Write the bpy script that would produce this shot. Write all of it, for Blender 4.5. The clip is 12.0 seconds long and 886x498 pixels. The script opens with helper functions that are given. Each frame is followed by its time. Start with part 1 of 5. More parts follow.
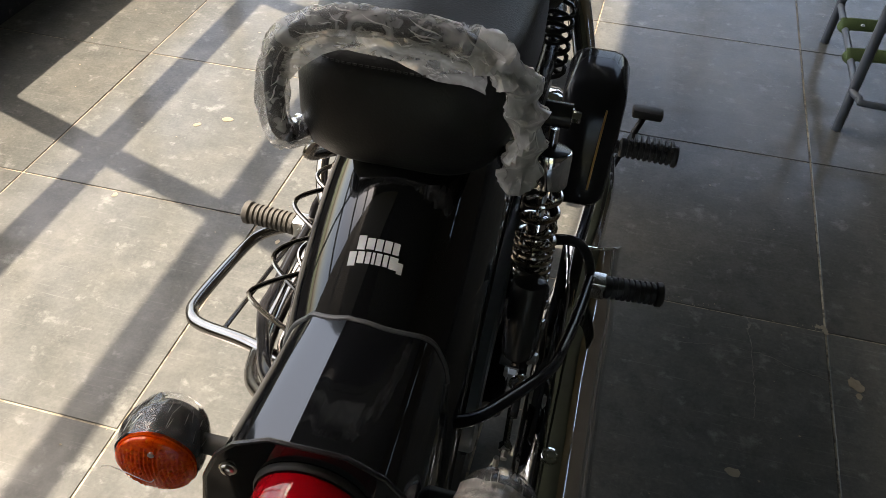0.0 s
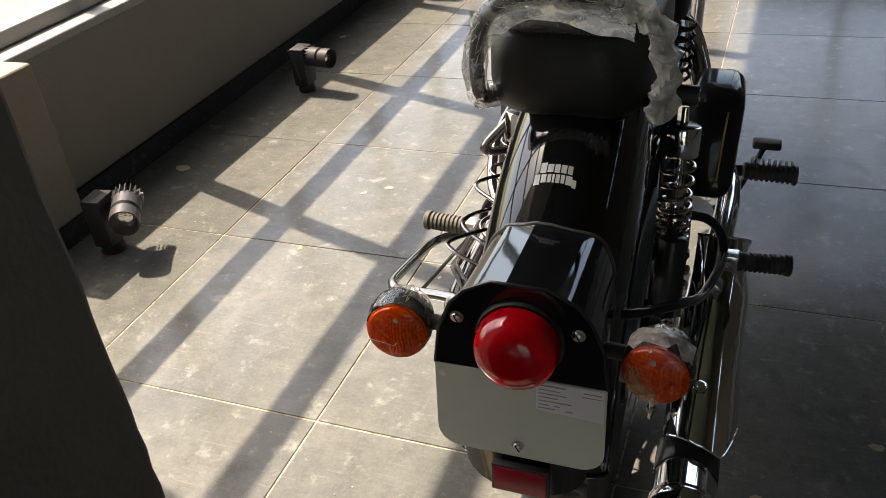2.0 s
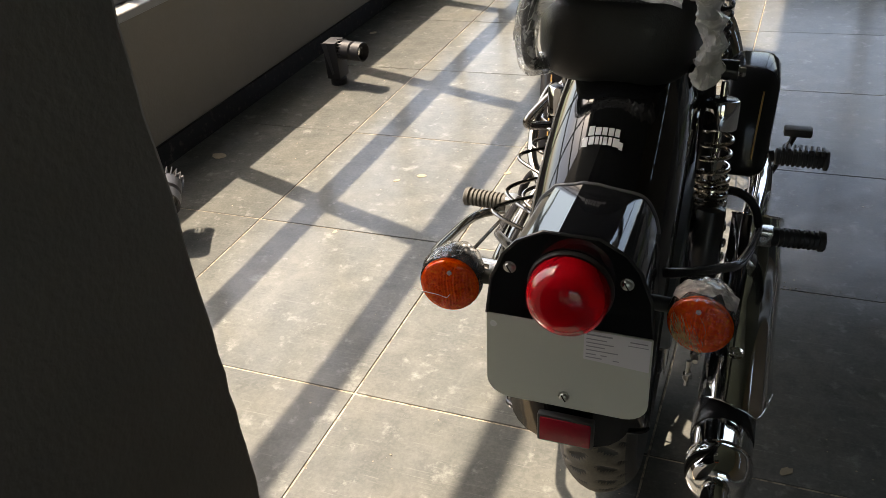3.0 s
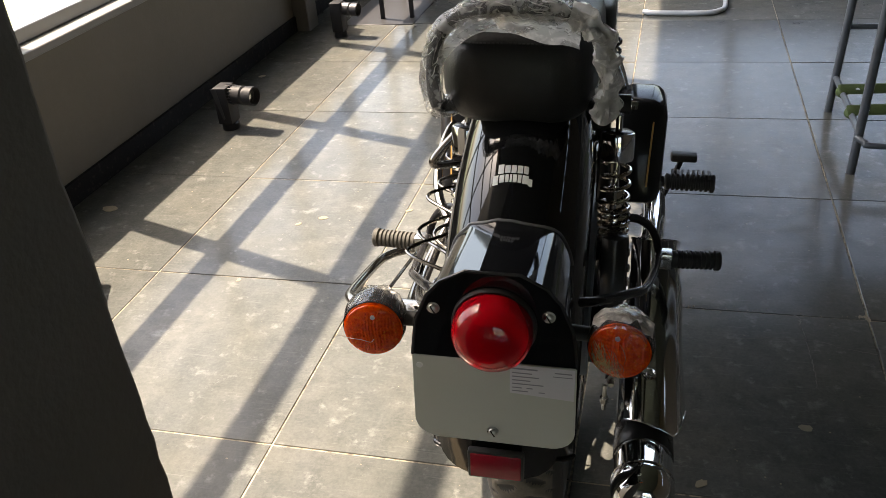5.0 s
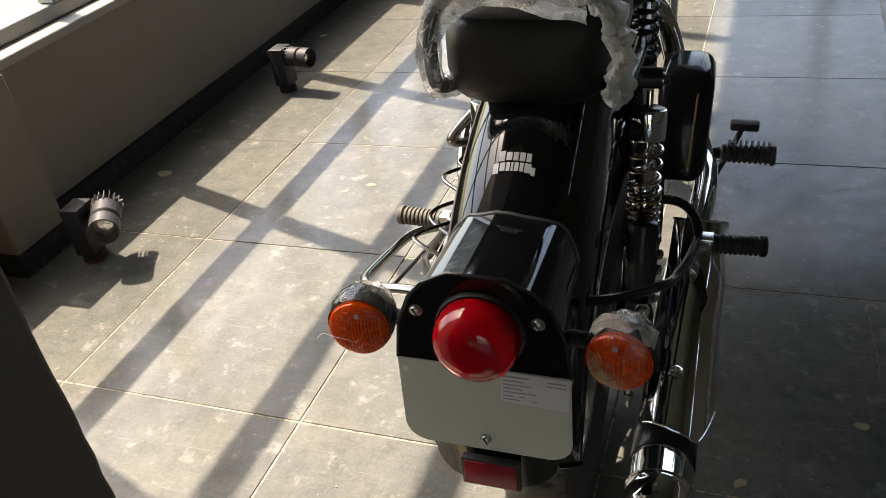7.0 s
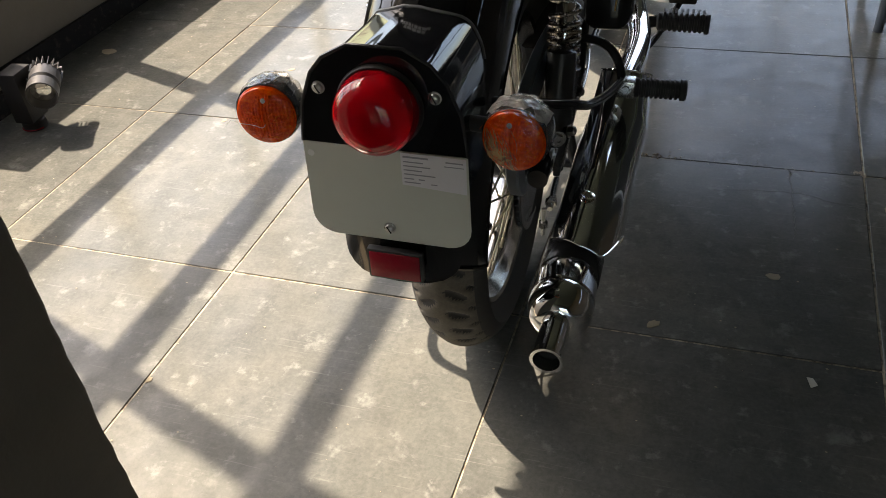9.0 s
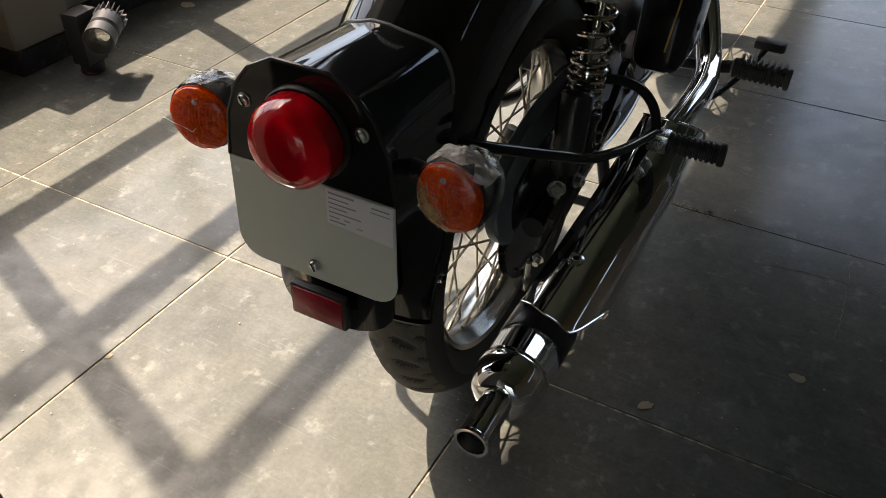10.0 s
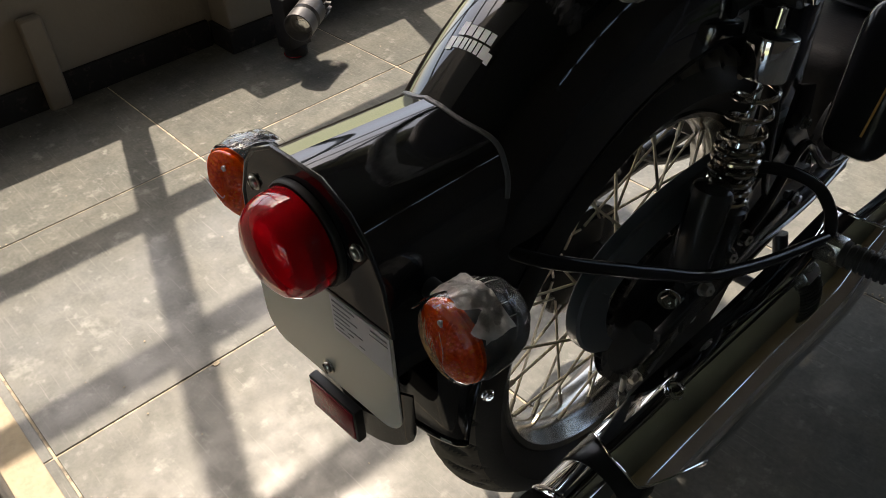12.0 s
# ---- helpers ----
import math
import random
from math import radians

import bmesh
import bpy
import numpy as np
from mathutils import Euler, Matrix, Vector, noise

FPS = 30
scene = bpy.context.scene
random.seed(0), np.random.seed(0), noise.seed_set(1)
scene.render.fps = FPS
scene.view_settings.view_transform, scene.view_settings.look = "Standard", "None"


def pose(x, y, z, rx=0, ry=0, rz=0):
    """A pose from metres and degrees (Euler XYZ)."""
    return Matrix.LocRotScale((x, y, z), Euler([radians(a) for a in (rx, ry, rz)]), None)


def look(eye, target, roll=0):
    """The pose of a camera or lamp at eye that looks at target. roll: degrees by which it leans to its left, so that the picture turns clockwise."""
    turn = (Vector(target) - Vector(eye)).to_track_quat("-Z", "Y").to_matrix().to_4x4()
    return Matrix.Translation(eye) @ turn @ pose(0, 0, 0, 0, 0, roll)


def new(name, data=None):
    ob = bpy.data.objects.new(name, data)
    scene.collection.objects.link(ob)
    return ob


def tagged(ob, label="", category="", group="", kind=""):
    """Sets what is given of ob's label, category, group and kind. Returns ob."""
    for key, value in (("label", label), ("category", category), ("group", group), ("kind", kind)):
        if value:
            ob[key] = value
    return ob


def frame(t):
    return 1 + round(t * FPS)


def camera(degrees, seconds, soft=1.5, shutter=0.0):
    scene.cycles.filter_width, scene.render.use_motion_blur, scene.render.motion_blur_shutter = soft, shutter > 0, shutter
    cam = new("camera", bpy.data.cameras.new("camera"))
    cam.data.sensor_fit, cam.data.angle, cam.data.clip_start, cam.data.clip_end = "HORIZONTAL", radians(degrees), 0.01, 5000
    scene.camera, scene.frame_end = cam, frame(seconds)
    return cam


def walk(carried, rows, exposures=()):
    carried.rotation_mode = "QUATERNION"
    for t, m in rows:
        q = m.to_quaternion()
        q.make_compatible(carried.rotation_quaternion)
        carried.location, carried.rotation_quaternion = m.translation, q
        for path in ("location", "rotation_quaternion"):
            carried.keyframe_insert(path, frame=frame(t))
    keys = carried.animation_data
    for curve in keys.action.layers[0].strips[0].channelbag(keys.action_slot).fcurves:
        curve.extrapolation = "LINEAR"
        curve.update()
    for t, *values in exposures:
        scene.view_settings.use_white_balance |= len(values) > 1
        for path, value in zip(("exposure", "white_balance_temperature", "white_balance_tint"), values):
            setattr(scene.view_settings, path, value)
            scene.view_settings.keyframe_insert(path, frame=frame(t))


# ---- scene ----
cam = camera(55.1, 12.0, 0.7)
PATH = [
    (0, (0.209, -0.37, 1.373), (-0.15, 1.073, 0.035), 1.8),
    (0.5, (0.223, -0.462, 1.351), (-0.269, 1.001, 0.08), -0.2),
    (1, (0.175, -0.636, 1.324), (-0.361, 0.889, 0.147), -3.1),
    (1.5, (0.175, -0.715, 1.33), (-0.382, 0.839, 0.2), -3.6),
    (2, (0.247, -0.746, 1.34), (-0.431, 0.793, 0.258), -6.2),
    (2.5, (0.27, -0.795, 1.338), (-0.505, 0.707, 0.268), -7.9),
    (3, (0.229, -0.838, 1.314), (-0.488, 0.697, 0.25), -6.1),
    (3.5, (0.202, -0.861, 1.328), (-0.359, 0.74, 0.268), -7.4),
    (3.7, (0.198, -0.861, 1.338), (-0.344, 0.758, 0.296), -7.7),
    (5.3, (0.202, -0.84, 1.326), (-0.289, 0.811, 0.31), -5.0),
    (5.5, (0.212, -0.81, 1.322), (-0.313, 0.81, 0.274), -5.2),
    (6, (0.251, -0.727, 1.311), (-0.318, 0.847, 0.216), -5.3),
    (6.5, (0.289, -0.691, 1.312), (-0.349, 0.851, 0.21), -6.5),
    (6.7, (0.291, -0.694, 1.325), (-0.394, 0.833, 0.231), -8.6),
    (8.3, (0.327, -0.891, 1.226), (-0.285, 0.694, 0.171), -6.0),
    (8.5, (0.342, -0.884, 1.198), (-0.267, 0.684, 0.116), -5.8),
    (9, (0.398, -0.826, 1.172), (-0.197, 0.652, -0.037), -6.1),
    (9.5, (0.504, -0.718, 1.157), (-0.225, 0.679, -0.074), -4.3),
    (10, (0.518, -0.597, 1.146), (-0.281, 0.767, -0.079), -0.8),
    (10.5, (0.472, -0.489, 1.156), (-0.327, 0.866, -0.079), 0.6),
    (11, (0.495, -0.387, 1.156), (-0.483, 0.824, -0.101), -1.4),
    (11.5, (0.534, -0.292, 1.142), (-0.607, 0.764, -0.116), -1.9),
    (12, (0.55, -0.285, 1.16), (-0.66, 0.688, -0.101), -4.8),
]
walk(cam, [(t, look(eye, target, roll)) for t, eye, target, roll in PATH], [(0.0, 1.52, 7000, 10), (2.5, 1.62, 7200, 10), (9.0, 1.73, 7200, 10), (10.5, 1.45, 7200, 10), (12.0, 1.36, 7000, 10)])
# ---------------------------------------------------------------- light
SUN_WAY = Vector((0.57, -0.195, -1.0)).normalized()
sun = new("sun", bpy.data.lights.new("sun", "SUN"))
sun.data.energy, sun.data.angle, sun.data.color = 5.0, radians(0.5), (1.0, 0.867, 0.75)
sun.rotation_mode = "QUATERNION"
sun.rotation_quaternion = SUN_WAY.to_track_quat("-Z", "Y")
world = bpy.data.worlds.new("sky")
scene.world = world
world.use_nodes = True
wn, wl = world.node_tree.nodes, world.node_tree.links
sky = wn.new("ShaderNodeTexSky")
sky.sky_type, sky.sun_disc = "NISHITA", False
sky.sun_elevation = math.asin(-SUN_WAY.z)
sky.sun_rotation = math.atan2(-SUN_WAY.x, -SUN_WAY.y)
sky.dust_density, sky.ozone_density = 3.0, 0.7
wn["Background"].inputs["Strength"].default_value = 0.24
haze = wn.new("ShaderNodeHueSaturation")
haze.inputs["Saturation"].default_value = 0.95
wl.new(sky.outputs["Color"], haze.inputs["Color"])
wl.new(haze.outputs["Color"], wn["Background"].inputs["Color"])


# ---------------------------------------------------------------- materials
def material(name, base, rough=0.5, metal=0.0, grain=(), bump=(), rough_var=0.0, gloss_var=(), coat=0.0, random_tone=0.0, **more):
    """grain: rows of (scale, amount, colour) mixed over the base; bump: rows of (scale, height)."""
    m = bpy.data.materials.new(name)
    m.use_nodes = True
    n, l = m.node_tree.nodes, m.node_tree.links
    p = n["Principled BSDF"]
    p.inputs["Base Color"].default_value = (*base, 1)
    p.inputs["Roughness"].default_value = rough
    p.inputs["Metallic"].default_value = metal
    p.inputs["Coat Weight"].default_value = coat
    p.inputs["Coat Roughness"].default_value = 0.04
    for key, value in more.items():
        p.inputs[key.replace("_", " ")].default_value = value
    geo = n.new("ShaderNodeNewGeometry")
    colour = None
    for scale, amount, tint, *ramp in grain:
        t = n.new("ShaderNodeTexNoise")
        t.inputs["Scale"].default_value, t.inputs["Detail"].default_value, t.inputs["Roughness"].default_value = scale, 7, 0.65
        if len(ramp) > 2:
            turn = n.new("ShaderNodeMapping")
            turn.inputs["Rotation"].default_value[2], turn.inputs["Scale"].default_value = ramp[2], (1, ramp[3], 1)
            l.new(geo.outputs["Position"], turn.inputs["Vector"])
            l.new(turn.outputs["Vector"], t.inputs["Vector"])
        else:
            l.new(geo.outputs["Position"], t.inputs["Vector"])
        r = n.new("ShaderNodeValToRGB")
        r.color_ramp.elements[0].position, r.color_ramp.elements[1].position = ramp[:2] or (0.42, 0.68)
        r.color_ramp.elements[0].color, r.color_ramp.elements[1].color = (0, 0, 0, 1), (amount, amount, amount, 1)
        l.new(t.outputs["Fac"], r.inputs["Fac"])
        mix = n.new("ShaderNodeMix")
        mix.data_type = "RGBA"
        mix.inputs["B"].default_value = (*tint, 1)
        if colour:
            l.new(colour, mix.inputs["A"])
        else:
            mix.inputs["A"].default_value = (*base, 1)
        l.new(r.outputs["Color"], mix.inputs["Factor"])
        colour = mix.outputs["Result"]
    if random_tone:
        info = n.new("ShaderNodeObjectInfo")
        h = n.new("ShaderNodeHueSaturation")
        rng = n.new("ShaderNodeMapRange")
        rng.inputs["To Min"].default_value, rng.inputs["To Max"].default_value = 1 - random_tone, 1 + random_tone
        l.new(info.outputs["Random"], rng.inputs["Value"])
        l.new(rng.outputs["Result"], h.inputs["Value"])
        if colour:
            l.new(colour, h.inputs["Color"])
        else:
            h.inputs["Color"].default_value = (*base, 1)
        colour = h.outputs["Color"]
    if colour:
        l.new(colour, p.inputs["Base Color"])
    if rough_var:
        t = n.new("ShaderNodeTexNoise")
        t.inputs["Scale"].default_value, t.inputs["Detail"].default_value = 9, 8
        l.new(geo.outputs["Position"], t.inputs["Vector"])
        rng = n.new("ShaderNodeMapRange")
        rng.inputs["From Min"].default_value, rng.inputs["From Max"].default_value = 0.3, 0.7
        rng.inputs["To Min"].default_value, rng.inputs["To Max"].default_value = max(0.02, rough - rough_var), rough + rough_var
        l.new(t.outputs["Fac"], rng.inputs["Value"])
        l.new(rng.outputs["Result"], p.inputs["Roughness"])
    if gloss_var:
        scale, low, high = gloss_var
        t = n.new("ShaderNodeTexNoise")
        t.inputs["Scale"].default_value, t.inputs["Detail"].default_value, t.inputs["Roughness"].default_value = scale, 9, 0.7
        l.new(geo.outputs["Position"], t.inputs["Vector"])
        rng = n.new("ShaderNodeMapRange")
        rng.inputs["From Min"].default_value, rng.inputs["From Max"].default_value = 0.40, 0.62
        rng.inputs["To Min"].default_value, rng.inputs["To Max"].default_value = low, high
        l.new(t.outputs["Fac"], rng.inputs["Value"])
        l.new(rng.outputs["Result"], p.inputs["Specular IOR Level"])
    last = None
    for scale, height in bump:
        t = n.new("ShaderNodeTexNoise")
        t.inputs["Scale"].default_value, t.inputs["Detail"].default_value = scale, 6
        l.new(geo.outputs["Position"], t.inputs["Vector"])
        b = n.new("ShaderNodeBump")
        b.inputs["Distance"].default_value, b.inputs["Strength"].default_value = height, 1.0
        l.new(t.outputs["Fac"], b.inputs["Height"])
        if last:
            l.new(last, b.inputs["Normal"])
        last = b.outputs["Normal"]
    if last:
        l.new(last, p.inputs["Normal"])
    return m


def film(name, tint, share, streak, scale, shine=0.5, rough=0.10):
    """Thin clear wrap: mostly see-through and glossy, milky along fine creases."""
    m = bpy.data.materials.new(name)
    m.use_nodes = True
    n, l = m.node_tree.nodes, m.node_tree.links
    n.remove(n["Principled BSDF"])
    geo = n.new("ShaderNodeNewGeometry")
    creases = None
    for k, (sc, width) in enumerate(((scale, 0.30), (scale * 2.6, 0.36))):
        t = n.new("ShaderNodeTexNoise")
        t.inputs["Scale"].default_value, t.inputs["Detail"].default_value, t.inputs["Distortion"].default_value = sc, 2, 0.6
        l.new(geo.outputs["Position"], t.inputs["Vector"])
        rng = n.new("ShaderNodeMapRange")
        rng.interpolation_type = "SMOOTHSTEP"
        rng.inputs["From Min"].default_value, rng.inputs["From Max"].default_value = 0.45, 0.45 + width
        rng.inputs["To Min"].default_value, rng.inputs["To Max"].default_value = 0.0, streak
        l.new(t.outputs["Fac"], rng.inputs["Value"])
        if creases:
            top = n.new("ShaderNodeMath")
            top.operation = "MAXIMUM"
            l.new(creases, top.inputs[0])
            l.new(rng.outputs["Result"], top.inputs[1])
            creases = top.outputs[0]
        else:
            creases = rng.outputs["Result"]
    fac = n.new("ShaderNodeMath")
    fac.operation, fac.use_clamp = "ADD", True
    fac.inputs[1].default_value = share
    l.new(creases, fac.inputs[0])
    bump = n.new("ShaderNodeBump")
    bump.inputs["Distance"].default_value, bump.inputs["Strength"].default_value = 0.002, 0.6
    l.new(creases, bump.inputs["Height"])
    clear = n.new("ShaderNodeBsdfTransparent")
    milk = n.new("ShaderNodeBsdfDiffuse")
    glow = n.new("ShaderNodeBsdfTranslucent")
    gloss = n.new("ShaderNodeBsdfGlossy")
    gloss.inputs["Roughness"].default_value = rough
    for b in (milk, glow):
        b.inputs["Color"].default_value = (*tint, 1)
    l.new(bump.outputs["Normal"], gloss.inputs["Normal"])
    body = n.new("ShaderNodeMixShader")
    body.inputs["Fac"].default_value = 0.5
    l.new(milk.outputs["BSDF"], body.inputs[1])
    l.new(glow.outputs["BSDF"], body.inputs[2])
    thin = n.new("ShaderNodeMixShader")
    l.new(fac.outputs[0], thin.inputs["Fac"])
    l.new(clear.outputs["BSDF"], thin.inputs[1])
    l.new(body.outputs["Shader"], thin.inputs[2])
    fresnel = n.new("ShaderNodeFresnel")
    fresnel.inputs["IOR"].default_value = 1.5
    l.new(bump.outputs["Normal"], fresnel.inputs["Normal"])
    out = n.new("ShaderNodeMixShader")
    dim = n.new("ShaderNodeMath")
    dim.operation = "MULTIPLY"
    dim.inputs[1].default_value = shine
    l.new(fresnel.outputs["Fac"], dim.inputs[0])
    l.new(dim.outputs[0], out.inputs["Fac"])
    l.new(thin.outputs["Shader"], out.inputs[1])
    l.new(gloss.outputs["BSDF"], out.inputs[2])
    l.new(out.outputs["Shader"], n["Material Output"].inputs["Surface"])
    return m


CEMENT = material("polished_cement", (0.093, 0.097, 0.088), 0.17, rough_var=0.03, gloss_var=(16, 0.11, 0.26), random_tone=0.13,
                  grain=((1.7, 0.6, (0.072, 0.078, 0.075)), (4, 0.55, (0.142, 0.135, 0.112), 0.44, 0.68), (3.1, 0.5, (0.062, 0.067, 0.064), 0.45, 0.66), (11, 0.5, (0.140, 0.140, 0.127), 0.45, 0.68), (17, 0.6, (0.060, 0.063, 0.060), 0.48, 0.68), (38, 0.35, (0.070, 0.071, 0.068)), (110, 0.2, (0.188, 0.185, 0.168)),
                         (7, 0.34, (0.225, 0.225, 0.205), 0.60, 0.68, 0.5, 30), (5, 0.34, (0.225, 0.225, 0.205), 0.61, 0.69, 2.2, 45), (13, 0.55, (0.23, 0.235, 0.215), 0.585, 0.70), (24, 0.5, (0.23, 0.235, 0.215), 0.60, 0.70), (75, 0.6, (0.33, 0.32, 0.285), 0.71, 0.75), (140, 0.5, (0.37, 0.36, 0.33), 0.72, 0.75), (160, 0.22, (0.052, 0.054, 0.052), 0.52, 0.64), (22, 0.4, (0.050, 0.051, 0.048), 0.58, 0.80)),
                  bump=((14, 0.0002), (90, 0.00004)))
GROUT = material("cream_grout", (0.40, 0.345, 0.245), 0.85, grain=((25, 0.7, (0.28, 0.24, 0.17)), (6, 0.9, (0.10, 0.085, 0.07)), (45, 0.8, (0.07, 0.06, 0.05), 0.50, 0.60)), bump=((200, 0.001),))
WALL = material("grey_wall_paint", (0.172, 0.150, 0.116), 0.75, grain=((2.5, 0.4, (0.135, 0.123, 0.097)), (30, 0.2, (0.20, 0.182, 0.145))), bump=((90, 0.0012),))
PIER = material("dark_wall_paint", (0.140, 0.128, 0.108), 0.8, grain=((5, 0.4, (0.10, 0.092, 0.078)),), bump=((110, 0.0014),))
SKIRT = material("dark_skirting", (0.015, 0.015, 0.015), 0.8, Specular_IOR_Level=0.2, grain=((30, 0.5, (0.10, 0.085, 0.07), 0.55, 0.7), (8, 0.4, (0.012, 0.012, 0.012))), bump=((60, 0.001),))
SCREED = material("cream_screed", (0.27, 0.225, 0.15), 0.8, grain=((14, 0.5, (0.34, 0.30, 0.23)), (40, 0.5, (0.16, 0.13, 0.09))), bump=((60, 0.002),))
CEILING = material("dark_ceiling_paint", (0.032, 0.037, 0.040), 0.9, grain=((2, 0.3, (0.024, 0.027, 0.030)),))
EASTWALL = material("brown_hall_paint", (0.036, 0.027, 0.017), 0.8, grain=((3, 0.4, (0.027, 0.020, 0.013)),), bump=((90, 0.001),))
HALL = material("dark_hall_paint", (0.036, 0.040, 0.043), 0.8, grain=((3, 0.4, (0.048, 0.053, 0.057)),), bump=((90, 0.001),))
FRAME = material("aluminium_frame", (0.26, 0.26, 0.25), 0.45, 0.6, grain=((20, 0.2, (0.21, 0.21, 0.20)),))
SILL = material("stone_sill", (0.25, 0.245, 0.225), 0.5, grain=((12, 0.4, (0.20, 0.195, 0.18)),), bump=((80, 0.0006),))
EARTH = material("dry_grass", (0.20, 0.225, 0.11), 0.9, grain=((0.8, 0.6, (0.30, 0.28, 0.19)), (6, 0.5, (0.13, 0.18, 0.06))), bump=((12, 0.02),))
GLASS = material("grey_window_glass", (0.93, 0.94, 0.95), 0.0, Transmission_Weight=1.0, IOR=1.02)

PAINT = material("black_gloss_paint", (0.0068, 0.0074, 0.0084), 0.05, grain=((220, 0.25, (0.005, 0.005, 0.006)),), bump=((25, 0.00012),), Specular_IOR_Level=0.5)
SATIN = material("black_satin_metal", (0.026, 0.027, 0.029), 0.26, grain=((60, 0.4, (0.02, 0.02, 0.02)),), bump=((300, 0.0002),), Specular_IOR_Level=0.3)
GUARD = material("dark_satin_guard", (0.078, 0.090, 0.098), 0.36, grain=((40, 0.4, (0.06, 0.068, 0.075)),))
BOXBLACK = material("black_box_paint", (0.021, 0.021, 0.023), 0.10, grain=((60, 0.3, (0.017, 0.017, 0.017)),), Specular_IOR_Level=0.12)
CHROME = material("chrome", (0.80, 0.80, 0.80), 0.05, 1.0, grain=((35, 0.25, (0.62, 0.60, 0.56)),), rough_var=0.03)
RIMCHROME = material("dull_rim_chrome", (0.36, 0.355, 0.34), 0.20, 1.0, grain=((40, 0.5, (0.22, 0.215, 0.20)),), rough_var=0.08)
STEEL = material("zinc_steel", (0.58, 0.58, 0.56), 0.28, 1.0, grain=((90, 0.5, (0.36, 0.35, 0.33)),), rough_var=0.1)
GUNMETAL = material("polished_dark_steel", (0.27, 0.255, 0.235), 0.18, 1.0, grain=((60, 0.4, (0.22, 0.20, 0.18)),), rough_var=0.06)
SPRING = material("polished_spring_steel", (0.62, 0.58, 0.52), 0.14, 1.0, grain=((60, 0.3, (0.40, 0.37, 0.33)),), rough_var=0.05)
BRASSY = material("passivated_spoke_steel", (0.74, 0.69, 0.56), 0.3, 1.0, grain=((150, 0.4, (0.5, 0.46, 0.36)),))
CASTING = material("dark_cast_aluminium", (0.035, 0.035, 0.036), 0.4, 0.3, grain=((50, 0.4, (0.06, 0.06, 0.06)),), bump=((200, 0.0004),))
RUBBER = material("tyre_rubber", (0.032, 0.031, 0.030), 0.7, grain=((40, 0.5, (0.045, 0.04, 0.034)), (200, 0.3, (0.012, 0.012, 0.012))), bump=((260, 0.0004),))
TREAD = material("dusty_tread_rubber", (0.105, 0.094, 0.076), 0.85, grain=((30, 0.6, (0.16, 0.142, 0.112)), (180, 0.4, (0.06, 0.055, 0.045))), bump=((260, 0.0005),))
GRIP = material("ribbed_rubber", (0.018, 0.018, 0.018), 0.55, grain=((90, 0.4, (0.035, 0.034, 0.032)),))
GREYGRIP = material("grey_ribbed_rubber", (0.072, 0.068, 0.058), 0.7, grain=((60, 0.5, (0.115, 0.108, 0.09)),))
VINYL = material("black_vinyl", (0.0125, 0.0130, 0.0132), 0.46, grain=((40, 0.3, (0.022, 0.022, 0.022)), (5, 0.4, (0.012, 0.012, 0.012))), bump=((420, 0.0005), (18, 0.0007)), Specular_IOR_Level=0.36)
THREAD = material("black_stitching", (0.02, 0.02, 0.02), 0.6, bump=((500, 0.0006),))
GASKET = material("grey_rubber_gasket", (0.075, 0.078, 0.082), 0.5, bump=((300, 0.0003),))
RED = material("red_lens", (0.80, 0.004, 0.018), 0.06, grain=((70, 0.3, (0.9, 0.004, 0.022)),), Transmission_Weight=0.62, IOR=1.45)
# bright and dark speckle in the amber colour imitates glitter of the lens cells
AMBER = material("amber_lens", (1.0, 0.092, 0.001), 0.10, Specular_IOR_Level=0.4, grain=((90, 0.5, (1.0, 0.14, 0.002)), (160, 0.65, (0.70, 0.022, 0.0), 0.47, 0.58), (170, 0.7, (1.0, 0.26, 0.005), 0.57, 0.65)), Transmission_Weight=0.22, IOR=1.45)
DARKRED = material("dark_red_reflector", (0.30, 0.006, 0.020), 0.2, coat=0.2, grain=((60, 0.4, (0.20, 0.002, 0.010)),), bump=((700, 0.0005),), Specular_IOR_Level=0.3)
BACKLIT = material("lamp_reflector", (0.85, 0.82, 0.75), 0.2, 0.9)
SILVER = material("grey_plate_paint", (0.62, 0.63, 0.57), 0.38, grain=((60, 0.15, (0.58, 0.59, 0.53)), (3, 0.2, (0.59, 0.60, 0.55))), coat=0.1)
STICKER = material("paper_label", (0.78, 0.76, 0.80), 0.5, grain=((200, 0.15, (0.70, 0.68, 0.72)),))
INK = material("grey_print", (0.34, 0.33, 0.37), 0.6)
DECAL = material("white_decal", (0.78, 0.78, 0.77), 0.35)
GOLD = material("gold_pinstripe", (0.62, 0.36, 0.10), 0.4)
WRAP = film("clear_plastic_wrap", (1.0, 0.99, 0.97), 0.58, 0.42, 40, 0.8, 0.12)
CREASE = film("folded_plastic_wrap", (1.0, 0.99, 0.96), 0.75, 0.0, 30, 0.6)
THINWRAP = film("thin_plastic_wrap", (1.0, 0.99, 0.97), 0.10, 0.42, 36, 0.7, 0.14)
BOWLWRAP = film("bowl_plastic_wrap", (1.0, 0.99, 0.96), 0.05, 0.24, 50, 1.0, 0.10)
LENSWRAP = film("lens_plastic_wrap", (1.0, 0.97, 0.90), 0.0, 0.08, 45, 0.2, 0.14)
STRAND = film("yellowed_plastic_strands", (1.0, 0.78, 0.42), 0.24, 0.3, 60, 0.5)
SLACKWRAP = film("slack_plastic_wrap", (1.0, 0.98, 0.93), 0.46, 0.35, 40, 0.5)
